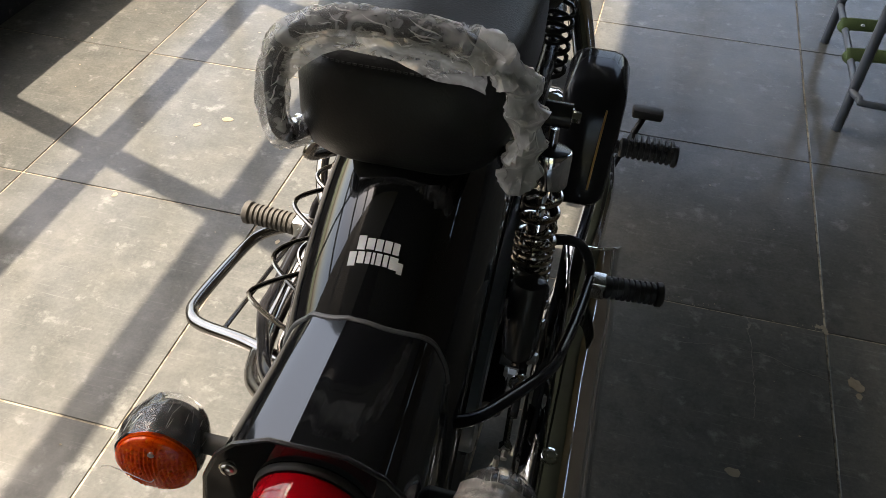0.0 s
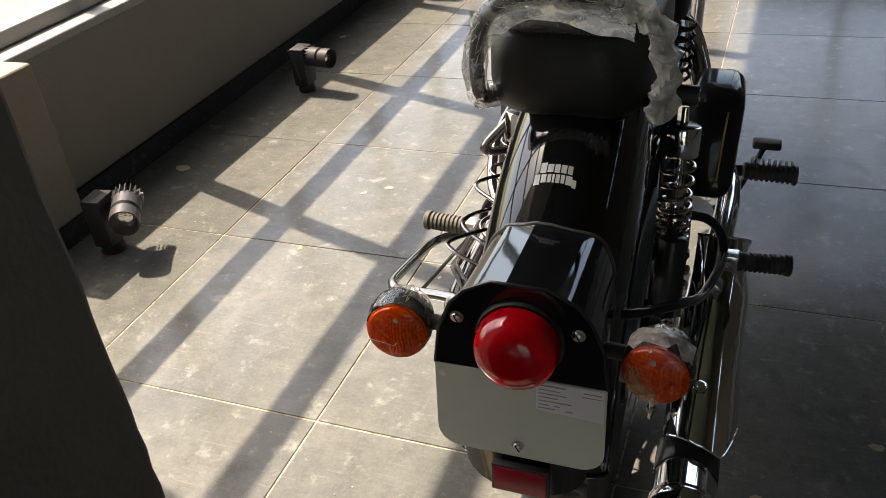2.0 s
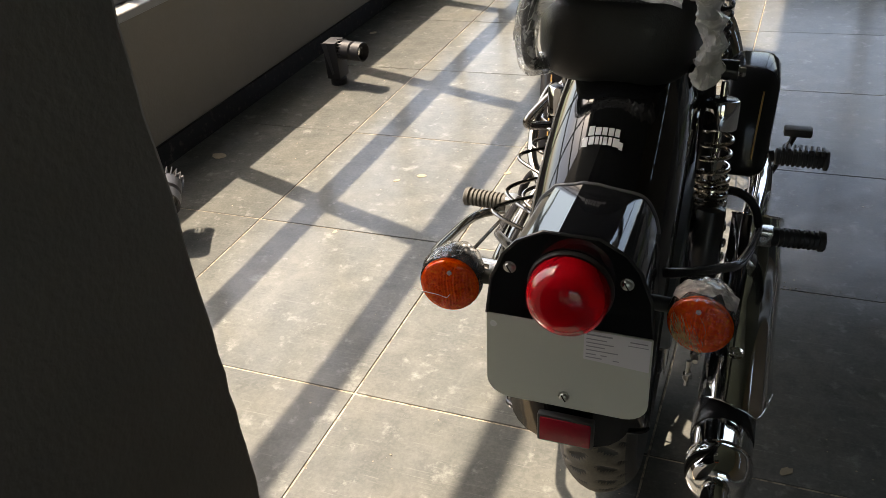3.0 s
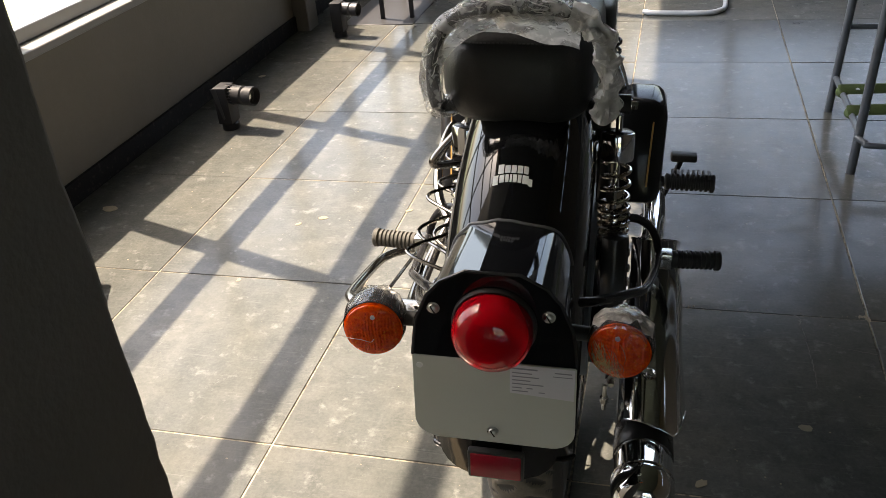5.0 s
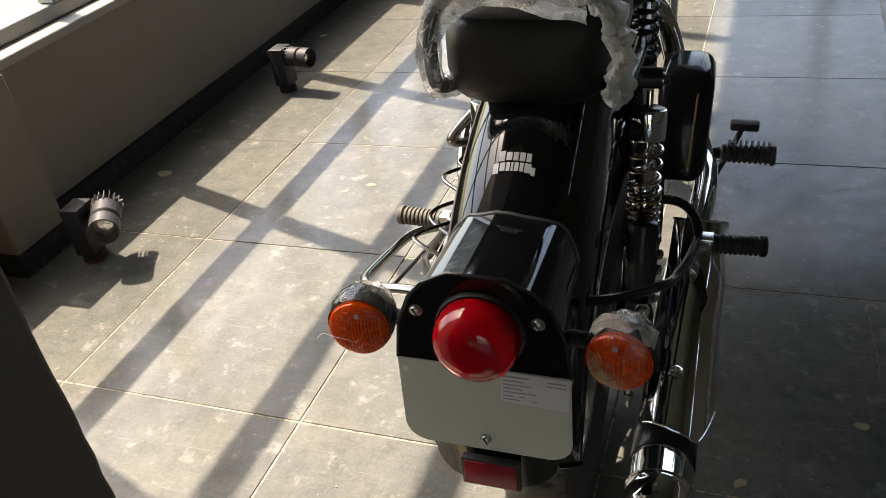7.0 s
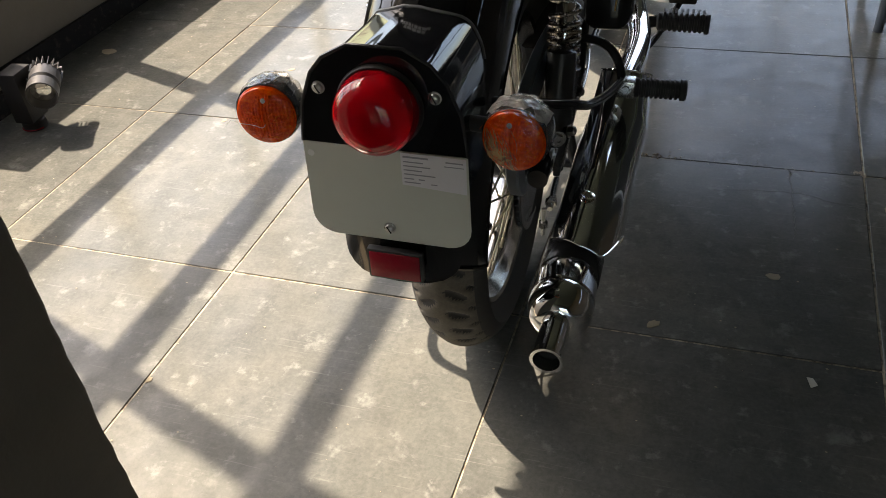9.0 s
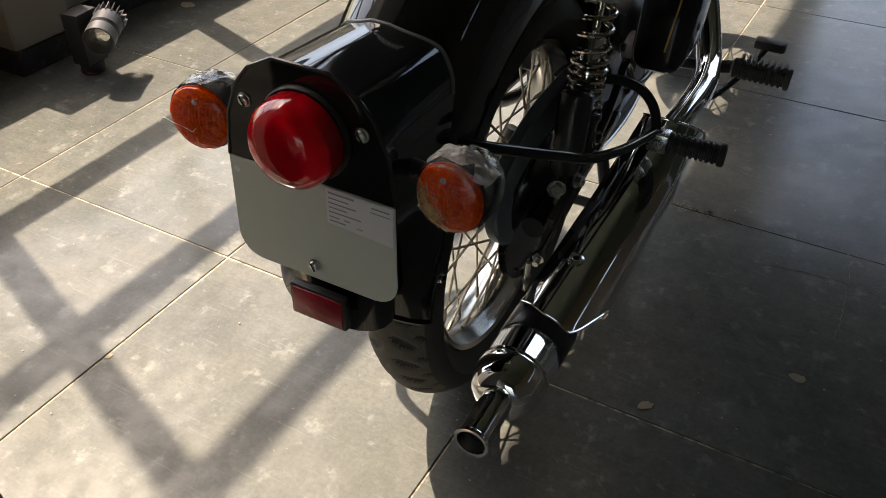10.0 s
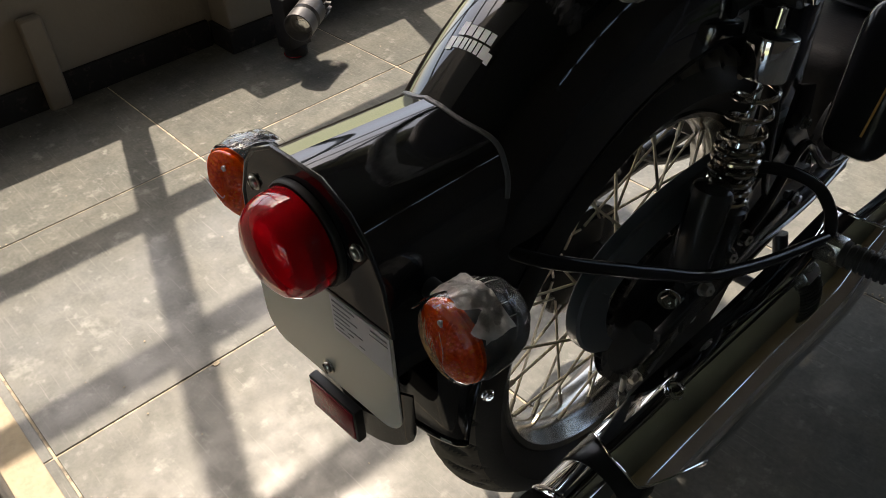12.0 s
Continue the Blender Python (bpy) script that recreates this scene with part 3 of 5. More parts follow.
outline, seam = dense(HOUSE), dense(FRONT)
bm = bmesh.new()
rear = [bm.verts.new((x, -0.484, z)) for x, z in outline]
mid = [bm.verts.new((x + (u - x) * 0.35, -0.430, z + (v - z) * 0.3)) for (x, z), (u, v) in zip(outline, seam)]
front = [bm.verts.new(fender_at(x, z) + Vector((0, 0.012, 0))) for x, z in seam]
for a, b in ((rear, mid), (mid, front)):
    for k in range(len(outline) - 1):
        bm.faces.new((a[k], a[k + 1], b[k + 1], b[k]))
bm.faces.new(rear)
housing = part("lamp_housing", bm, PAINT, bike, "gloss black tail lamp housing", sharp=9)
part("gasket", tube([fender_at(x, z, 0.002) for x, z in seam[22:-22:2]], 0.0036, 8, 2), GASKET, housing, "grey rubber gasket")


# ---- number plate with its bolts, lamp and label
PLATE = [(0.034, 0.777), (0.067, 0.759), (0.085, 0.737), (0.101, 0.697), (0.108, 0.642)]
upper = [(-x, z) for x, z in PLATE[::-1]] + PLATE


def upright(y, z=0.0):
    """Plate space: its x to the right, its y up, its face to the rear."""
    return Matrix.Translation((0, y, z)) @ pose(0, 0, 0, 90, 0, 0)


corner = [(0.1095 - 0.030 + 0.030 * math.cos(radians(a)), 0.531 - 0.030 * math.sin(radians(a))) for a in range(0, 91, 15)]
lower = [(0.108, 0.642)] + corner + [(-x, z) for x, z in corner[::-1]] + [(-0.108, 0.642)]
plate = part("number_plate", slab(upper + lower[1:-1], 0.0016, upright(-0.4895), 0.0004), PAINT, bike, "number plate, upper part black, lower part unpainted grey", smooth=False)
part("grey_panel", slab(lower[::-1], 0.0022, upright(-0.4912), 0.0005), SILVER, plate, "blank grey-painted lower plate", smooth=False)
part("rim_fold", tube([(x, -0.489, z) for x, z in upper], 0.0024, 6, 1, smooth_path=False), SATIN, plate)


def bolt(parent, p, way=(0, -1, 0), r=0.0075, h=0.006, mat=STEEL, name="bolt"):
    bm = turned(((r * 1.35, 0), (r * 1.35, 0.0014), (r * 1.0, 0.0015)), p, way, 20)
    turned(((r, 0.0015), (r, h * 0.8), (r * 0.86, h), (r * 0.35, h), (r * 0.3, h * 0.75)), p, way, 6, bm)
    return part(name, bm, mat, parent, sharp=25)


def screw(parent, p, r):
    """A round-headed slotted screw facing the rear."""
    ob = part("screw", turned(((r * 1.25, 0), (r * 1.25, 0.0012), (r, 0.0014), (r * 0.97, 0.003), (r * 0.75, 0.0048), (r * 0.4, 0.0056), (0.0, 0.0058)), p, (0, -1, 0), 24), STEEL, parent, sharp=35)
    part("slot", block((r * 1.7, 0.0016, 0.0016), Matrix.Translation(Vector(p) + Vector((0, -0.0053, 0))) @ pose(0, 0, 0, 0, 62, 0), 0), SATIN, ob, smooth=False)


for s in (-1, 1):
    screw(plate, (s * 0.0732 - 0.003, -0.4895, 0.719), 0.0068)
screw(plate, (-0.001, -0.492, 0.522), 0.0066)
# no real opening: a white disc painted for the brightness behind the hole
part("hole", turned(((0.0045, 0), (0.0045, 0.001)), (-0.0985, -0.4915, 0.626), (0, -1, 0), 16), DECAL, plate, "white disc for the light through an empty bolt hole")
part("label", slab([(0.106, 0.589), (0.106, 0.640), (0.022, 0.641), (0.022, 0.594)], 0.0004, upright(-0.4921)), STICKER, plate, "white paper label with unreadable print", smooth=False)
for x0, x1, z, h in ((0.025, 0.058, 0.6355, 0.0035), (0.080, 0.102, 0.6335, 0.0026), (0.025, 0.051, 0.6285, 0.0022), (0.078, 0.103, 0.6275, 0.0016), (0.025, 0.060, 0.6225, 0.0022), (0.025, 0.049, 0.6165, 0.0022),
                     (0.025, 0.066, 0.6105, 0.0022), (0.025, 0.038, 0.6040, 0.0022), (0.044, 0.052, 0.6040, 0.0022), (0.025, 0.046, 0.5985, 0.0022), (0.060, 0.068, 0.5985, 0.0018)):
    part("print_bar", slab([(x1, z - h / 3), (x1, z + h / 3), (x0, z + h / 3), (x0, z - h / 3)], 0.0003, upright(-0.4925)), INK, plate, smooth=False)

lamp = part("tail_lamp", turned(((0.0545, 0.0), (0.0545, 0.004), (0.0535, 0.006), (0.0525, 0.007), (0.052, 0.004)), (0.002, -0.490, 0.7020), (0, -1, 0), 56), GRIP, bike, "round tail lamp in a black rubber bezel")
part("reflector_bowl", turned(((0.0485, 0.030), (0.044, 0.020), (0.034, 0.0135), (0.020, 0.0105), (0.0, 0.010)), (0.002, -0.490, 0.7020), (0, -1, 0), 40), BACKLIT, lamp)
part("lens", turned(((0.0505, 0.008), (0.0510, 0.020), (0.0500, 0.029), (0.0470, 0.038), (0.0405, 0.046), (0.0315, 0.0512), (0.019, 0.0545), (0.008, 0.0556), (0.0, 0.0558)), (0.002, -0.490, 0.7020), (0, -1, 0), 56), RED, lamp, "glossy red domed lens", sharp=60)


# ---- turn signals
def signal(s):
    c = Vector((0.160 if s > 0 else -0.1675, -0.457, 0.6585))
    body = part("turn_signal", turned(((0.006, 0.066), (0.022, 0.063), (0.036, 0.053), (0.044, 0.037), (0.0475, 0.018), (0.0475, 0.004), (0.0455, -0.005)), c, (0, 1, 0), 44), SATIN, bike, "round amber turn signal, black bowl, wrapped in film", sharp=50)
    bm = bmesh.new()
    rows = []
    for k in range(31):
        r = 0.0455 * min(1.0, k / 27)
        row = []
        for i in range(96):
            a = 2 * math.pi * i / 96
            x, z = r * math.cos(a), r * math.sin(a)
            d = 0.0165 + 0.012 * (1 - (r / 0.0455) ** 2)
            if k > 27:
                d = 0.0165 - 0.005 * (k - 27)
            elif k < 26:
                step = 0.0013 * math.sin(2 * math.pi * (x + 0.0012 * math.sin(z * 90)) / 0.0052)
                cells = 0.0013 * math.sin(2 * math.pi * z / 0.0060) * (1 if abs(x) > 0.012 else 0.2)
                d += (step + cells) * min(1.0, (26 - k) / 3)
            row.append(bm.verts.new(c + Vector((x, -d, z))))
        rows.append(row)
    for a, b in zip(rows, rows[1:]):
        for i in range(96):
            bm.faces.new((a[i], a[(i + 1) % 96], b[(i + 1) % 96], b[i]))
    bmesh.ops.remove_doubles(bm, verts=bm.verts, dist=1e-6)
    part("lens", bm, AMBER, body, "ribbed amber lens", sharp=70)
    part("reflector_bowl", turned(((0.044, 0.0105), (0.036, 0.004), (0.022, 0.001), (0.0, 0.0)), c, (0, -1, 0), 36), BACKLIT, body)
    part("lens_rim", tube([c + Vector((0.0462 * math.cos(2 * math.pi * i / 40), -0.010, 0.0462 * math.sin(2 * math.pi * i / 40))) for i in range(40)], 0.0016, 6, 1, closed=True), AMBER, body)
    part("lens_screw", turned(((0.004, 0), (0.004, 0.003), (0.002, 0.0035)), c + Vector((-0.003 * s, -0.022, 0.029)), (0, -1, 0), 10), STEEL, body)
    part("stem", tube((c + Vector((-s * 0.030, 0.026, 0.0)), c + Vector((-s * 0.055, 0.022, 0.0)), c + Vector((-s * 0.085, 0.018, 0.002))), 0.0125, 14, 3), GRIP if s > 0 else GREYGRIP, body)
    # crumpled film drawn over the bowl
    bm = bmesh.new()
    N, K = 96, 26
    rows = []
    for k in range(K + 1):
        d = 0.0715 - 0.1005 * k / K
        base = 0.0472 if d < 0 else 0.0492 * max(0.03, 1 - (d / 0.076) ** 3) ** 0.5
        row = []
        for i in range(N):
            a = 2 * math.pi * i / N
            n = noise.fractal(Vector((math.cos(a) * 2.6 + s * 9, math.sin(a) * 2.6, d * 40)), 1.0, 2.0, 2)
            up = max(0.0, math.sin(a))
            r = base * (1.0 + 0.030 * abs(n)) + 0.004 * up * (0.3 + abs(n)) + 0.0012
            row.append(bm.verts.new(c + Vector((r * math.cos(a), d + 0.0015 * n, r * math.sin(a)))))
        rows.append(row)
    for a, b in zip(rows, rows[1:]):
        for i in range(N):
            z = (a[i].co.z + b[i].co.z) / 2 - c.z
            y = (a[i].co.y + b[i].co.y) / 2 - c.y
            if y > -0.008 or (s > 0 and z > 0.026 + 0.012 * noise.noise(Vector((i * 0.4, 2.0, s)))):
                bm.faces.new((a[i], a[(i + 1) % N], b[(i + 1) % N], b[i]))
    wrap = part("plastic_wrap", bm, BOWLWRAP, body, "crumpled clear plastic film", sharp=180)
    # a loose tuft of film on top
    bm = bmesh.new()
    rows = []
    for k in range(15):
        row = []
        for i in range(31):
            u = i / 30 - 0.5
            v = k / 14 * (0.80 + 0.6 * noise.noise(Vector((i * 0.21, 4.0, 0.3))))
            fold = noise.fractal(Vector((u * 5, v * 5, 5 + s)), 1.0, 2.0, 3)
            knot = math.exp(-((u + 0.36) / 0.10) ** 2)
            q = Vector((u * 0.092, 0.030 - v * 0.050 + 0.003 * noise.noise(Vector((u * 7, v * 6, s * 3))), 0.0515 - 0.092 * u * u + 0.0040 * fold + 0.006 * knot * (1 - v)))
            row.append(bm.verts.new(c + q))
        rows.append(row)
    for a, b in zip(rows, rows[1:]):
        for i in range(30):
            bm.faces.new((a[i], a[i + 1], b[i + 1], b[i]))
    if s > 0:
        part("wrap_tuft", bm, SLACKWRAP, body, sharp=180)
    else:
        bm.free()
    rnd = random.Random(20 + s)
    creases = bmesh.new()
    for k in range(14):
        a, d, da, dd = rnd.gauss(1.57, 0.8), rnd.uniform(-0.004, 0.030), rnd.uniform(-0.12, 0.12), rnd.uniform(0.010, 0.030)
        q = []
        for t in (0, 0.33, 0.66, 1):
            dt = max(-0.006, min(0.060, d + dd * t))
            r = 0.0497 * max(0.03, 1 - (max(0.0, dt) / 0.076) ** 3) ** 0.5 + 0.0016
            q.append(c + Vector((r * math.cos(a + da * t), dt, r * math.sin(a + da * t))))
        big = rnd.uniform(0.0003, 0.0006)
        tube(q, lambda t, big=big: big * (0.2 + math.sin(math.pi * t)), 5, 2, bm=creases)
    if s > 0:
        sheet = bmesh.new()
        rows = []
        for k in range(15):
            rad = 0.0462 * k / 14
            row = []
            for i in range(48):
                a = 2 * math.pi * i / 48
                x, z = rad * math.cos(a), rad * math.sin(a)
                pucker = noise.fractal(Vector((x * 60, z * 60, 4.4)), 1.0, 2.0, 3)
                row.append(sheet.verts.new(c + Vector((x, -0.0190 - 0.012 * (1 - (rad / 0.0455) ** 2) - 0.0014 * abs(pucker), z))))
            rows.append(row)
        for a, b in zip(rows, rows[1:]):
            for i in range(48):
                sheet.faces.new((a[i], a[(i + 1) % 48], b[(i + 1) % 48], b[i]))
        bmesh.ops.remove_doubles(sheet, verts=sheet.verts, dist=1e-6)
        strands = bmesh.new()
        for k in range(90):
            x0, lean, bow = -0.041 + 0.044 * rnd.random() ** 1.6, rnd.uniform(0.10, 0.62), rnd.uniform(-0.006, 0.006)
            z0 = rnd.uniform(-0.044, 0.010)
            span = rnd.uniform(0.012, 0.034)
            q = []
            for t in (0, 0.25, 0.5, 0.75, 1):
                x, z = x0 + lean * span * t + bow * math.sin(math.pi * t), z0 + span * (0.5 - t) * 1.2
                rr = min(1.0, (x * x + z * z) / 0.0445 ** 2)
                if rr < 1.0:
                    q.append(c + Vector((x, -0.0207 - 0.012 * (1 - rr), z)))
            if len(q) > 2:
                tube(q, lambda t: 0.00055 * (0.3 + math.sin(math.pi * t)), 5, 2, bm=strands)
        tagged(part("strand_mat", strands, STRAND, body), kind="stuff")
        part("lens_film", sheet, LENSWRAP, body, "clear film drawn over the lens", sharp=30)
    else:
        tube([c + Vector(v) for v in ((-0.068, -0.016, -0.020), (-0.056, -0.020, -0.008), (-0.040, -0.021, -0.012), (-0.016, -0.029, -0.010), (-0.002, -0.0305, -0.013), (0.004, -0.0305, -0.007))], 0.0005, 5, 4, bm=creases)
    tagged(part("wrap_creasing", creases, CREASE, wrap), kind="stuff")
    body.matrix_basis = Matrix.Translation(c) @ pose(0, 0, 0, -3, 0, -6 * s) @ Matrix.Scale(0.84, 4) @ Matrix.Translation(-c)
    return body


for s in (-1, 1):
    signal(s)

# ---- reflector under the plate, on its bracket
bm = bmesh.new()
rows = []
for k in range(13):
    x = 0.085 * math.sin(math.pi / 2 * (k / 6 - 1))
    low = 0.418 + 0.034 * (1 - math.sqrt(max(0.0, 1 - (max(0.0, abs(x) - 0.045) / 0.040) ** 2)))
    rows.append([bm.verts.new((x, -0.478 + 3.2 * x * x + 0.012 * (0.512 - z) * (abs(x) > 0.084), z)) for z in (0.512, 0.49, 0.47, low + 0.012, low)])
for a, b in zip(rows, rows[1:]):
    for k in range(4):
        bm.faces.new((a[k], a[k + 1], b[k + 1], b[k]))
thicken(bm, 0.003)
part("reflector_bracket", bm, PAINT, bike, "black rounded flap under the number plate", sharp=50)
part("bracket_block", block((0.060, 0.030, 0.040), pose(0.004, -0.452, 0.470), 0.006, 2), BOXBLACK, bike)
refl = part("rear_reflector", block((0.079, 0.012, 0.050), pose(0.003, -0.493, 0.462), 0.003, 2), GRIP, bike, "dark red rectangular reflector in a black frame")
part("lens", block((0.072, 0.006, 0.043), pose(0.003, -0.498, 0.462), 0.0025, 2), DARKRED, refl)
for s in (-1, 1):
    bolt(bike, (s * 0.098, -0.36, 0.445), (s, -0.3, 0), 0.006, 0.006, CHROME)

# ---- grab rail and pillion seat
RAIL = ((-0.098, -0.140, 0.872), (-0.114, -0.176, 0.866), (-0.126, -0.200, 0.882), (-0.126, -0.205, 0.945), (-0.106, -0.212, 0.994), (-0.060, -0.216, 1.020), (0.0, -0.218, 1.024), (0.060, -0.216, 1.018), (0.102, -0.212, 0.992), (0.120, -0.205, 0.942), (0.120, -0.198, 0.885), (0.114, -0.178, 0.858), (0.098, -0.140, 0.858))
rail = part("grab_rail", tube(RAIL, 0.0098, 14, 8), POWDER, bike, "black tubular grab rail wrapped in clear film")
bm = bmesh.new()
path = spline(RAIL, 12)[10:-14]
SIDES = 24


def film_point(i, a):
    """Point of the film round the rail, i along its path, a round it."""
    i0 = max(0, min(len(path) - 2, int(i)))
    p = path[i0].lerp(path[i0 + 1], i - i0)
    tan = (path[min(i0 + 1, len(path) - 1)] - path[max(i0 - 1, 0)]).normalized()
    side = tan.cross(Vector((0, 1, 0.2))).normalized()
    up = tan.cross(side)
    share = i / (len(path) - 1)
    n = noise.fractal(Vector((math.cos(a) * 1.6, math.sin(a) * 1.6, i * (0.22 if share > 0.62 else 0.11))), 1.0, 2.0, 3)
    if share > 0.6:
        fold = 1 - 2 * abs(math.sin(i * 0.36 + 1.1 * math.sin(a + i * 0.13) + 0.9 * n))
        r = 0.0172 * (1 + 0.30 * fold + 0.22 * n)
    else:
        pucker = max(0.0, math.sin(i * 0.55 + 1.3 * math.sin(2 * a) + 3 * n)) ** 3
        r = 0.0132 * (1 + 0.20 * n + 0.16 * pucker) + (0.0035 if share < 0.25 else 0.0012) * (1 - math.cos(a + 2.6)) / 2
    return p + max(0.0108, r) * (math.cos(a) * side + math.sin(a) * up)


rows = [[bm.verts.new(film_point(i, 2 * math.pi * k / SIDES)) for k in range(SIDES)] for i in range(len(path))]
cut = int(len(rows) * 0.62)
bunched, gathered = bmesh.new(), bmesh.new()
for group, target in ((rows[:15], gathered), (rows[14:cut + 1], bm), (rows[cut:], bunched)):
    if target is not bm:
        group = [[target.verts.new(v.co) for v in row] for row in group]
    for a, b in zip(group, group[1:]):
        for k in range(SIDES):
            target.faces.new((a[k], a[(k + 1) % SIDES], b[(k + 1) % SIDES], b[k]))
for v in [v for v in bm.verts if not v.link_faces]:
    bm.verts.remove(v)
part("plastic_wrap", bm, THINWRAP, rail, "thin clear plastic wrap", sharp=60)
part("bunched_wrap", bunched, WRAP, rail, "bunched milky plastic wrap", sharp=38)
part("gathered_wrap", gathered, THINWRAP, rail, "gathered end of the plastic wrap", sharp=42)
rnd = random.Random(8)
creases = bmesh.new()
for k in range(150):
    i = rnd.uniform(1, len(path) * 0.6) if k < 75 else rnd.uniform(len(path) * 0.6, len(path) - 6)
    a, di, da, big = rnd.uniform(0, 6.28), rnd.uniform(2, 6) * (1 if k % 5 else -1), rnd.uniform(0.5, 1.0), rnd.uniform(0.0003, 0.0008)
    q = [film_point(min(len(path) - 1.0, max(0.0, i + di * t)), a + da * t + 0.15 * math.sin(5 * t)) for t in (0, 0.25, 0.5, 0.75, 1)]
    tube(q, lambda t, big=big: big * (0.15 + math.sin(math.pi * t)), 5, 2, bm=creases)
tagged(part("wrap_creasing", creases, CREASE, rail), "sharp white creases of the film", kind="stuff")
# film hanging from the rail in front of the seat's rear edge
bm = bmesh.new()
rows = []
for i in range(29):
    u = i / 28
    p = path[int(len(path) * (0.20 + 0.46 * u))]
    row = []
    for k in range(6):
        v = k / 5
        n = noise.fractal(Vector((u * 8, v * 3, 2.2)), 1.0, 2.0, 3)
        row.append(bm.verts.new(p + Vector((0.003 * n, -0.010 + 0.016 * v + 0.003 * n, -0.004 - (0.036 + 0.007 * math.sin(u * 9)) * v + 0.002 * n))))
    rows.append(row)
for a, b in zip(rows, rows[1:]):
    for k in range(5):
        bm.faces.new((a[k], a[k + 1], b[k + 1], b[k]))
part("wrap_skirt", bm, SLACKWRAP, rail, "loose clear film", sharp=180)


def cushion(w0, w1, y0, y1, z0, z1, bulge, n=4.0, x0=0.0):
    """A padded seat: rounded outline tapering from rear width w0 to front width w1."""
    rings = []
    for k, (dz, sc) in enumerate(((0.0, 0.78), (0.06, 0.90), (0.15, 0.965), (0.35, 1.0), (0.65, 1.0), (0.86, 0.975), (0.96, 0.92), (1.0, 0.80), (1.03, 0.5), (1.04, 0.15))):
        ring = []
        for i in range(56):
            a = 2 * math.pi * i / 56
            c, s = math.cos(a), math.sin(a)
            ux = math.copysign(abs(c) ** (2 / n), c)
            uy = math.copysign(abs(s) ** (2 / n), s)
            y = (y0 + y1) / 2 + uy * sc * (y1 - y0) / 2
            w = w0 + (w1 - w0) * (uy + 1) / 2
            z = z0 + (z1 - z0) * dz + (bulge * (1 - ux * ux) if dz > 0.8 else 0)
            ring.append((x0 + ux * sc * w, y, z))
        rings.append(ring)
    return rings


def seat_shape(rear, front, half, zlow, ztop, name, label, x0=0.0):
    return part(name, loft(cushion(half[0], half[1], rear, front, zlow, ztop, 0.006, x0=x0)), VINYL, bike, label, sharp=70)


seat = seat_shape(-0.206, 0.16, (0.116, 0.124), 0.840, 0.970, "pillion_seat", "padded black vinyl pillion seat with a stitched rear edge", -0.013)
def seam_at(u, v):
    """The stitched edge: u across the seat from -1 to 1, v from the rear seam (0) to the upper one (1)."""
    x = 0.1 * math.sin(u * 13 / 14 * math.pi / 2) * (1 - 0.04 * v)
    y = -0.2025 + 0.0165 * v + (0.10 - 0.02 * v) * abs(x / 0.105) ** 5
    return Vector((x * 1.1 - 0.013, y, 0.9655 + 0.0135 * v + 0.004 * (1 - (x / 0.1) ** 2)))


bm = bmesh.new()
rows = []
for i in range(181):
    u = i / 90 - 1
    pucker = 0.0001 * math.sin(i * 1.1) + 0.0003 * noise.noise(Vector((i * 0.31, 1.3, 0)))
    rows.append([bm.verts.new(seam_at(u, v) + Vector((0, -0.7, 0.7)) * (0.0006 + lift + pucker * (1 - abs(2 * v - 1) ** 3))) for v, lift in ((0.0, 0.0), (0.12, 0.0012), (0.4, 0.0022), (0.6, 0.0022), (0.88, 0.0012), (1.0, 0.0))])
for a, b in zip(rows, rows[1:]):
    for k in range(5):
        bm.faces.new((a[k], a[k + 1], b[k + 1], b[k]))
part("stitched_band", bm, VINYL, seat, "puckered band between two rows of stitches", sharp=60)
for v in (0.02, 0.98):
    bm = bmesh.new()
    for i in range(52):
        u = (i + 0.5) / 26 - 1
        lift = Vector((0, -0.0014, 0.0014))
        tube((seam_at(u - 0.012, v) + lift, seam_at(u + 0.012, v) + lift), 0.0011, 5, 1, bm=bm, smooth_path=False)
    part("stitching", bm, THREAD, seat)
front_seat = seat_shape(0.20, 0.58, (0.135, 0.085), 0.835, 0.905, "rider_seat", "sprung black vinyl rider saddle")


def coil(p0, p1, r, wire, turns, n=12):
    p0, p1 = Vector(p0), Vector(p1)
    w = (p1 - p0).normalized()
    u = w.orthogonal().normalized()
    v = w.cross(u)
    steps = int(turns * n)
    return tube([p0 + (p1 - p0) * i / steps + r * (math.cos(2 * math.pi * i / n) * u + math.sin(2 * math.pi * i / n) * v) for i in range(steps + 1)], wire, 8, 1, smooth_path=False)


for s in (-1, 1):
    part("saddle_spring", coil((s * 0.112, 0.255, 0.725), (s * 0.112, 0.255, 0.845), 0.021, 0.0035, 6.5), SATIN, front_seat, "black coil spring")

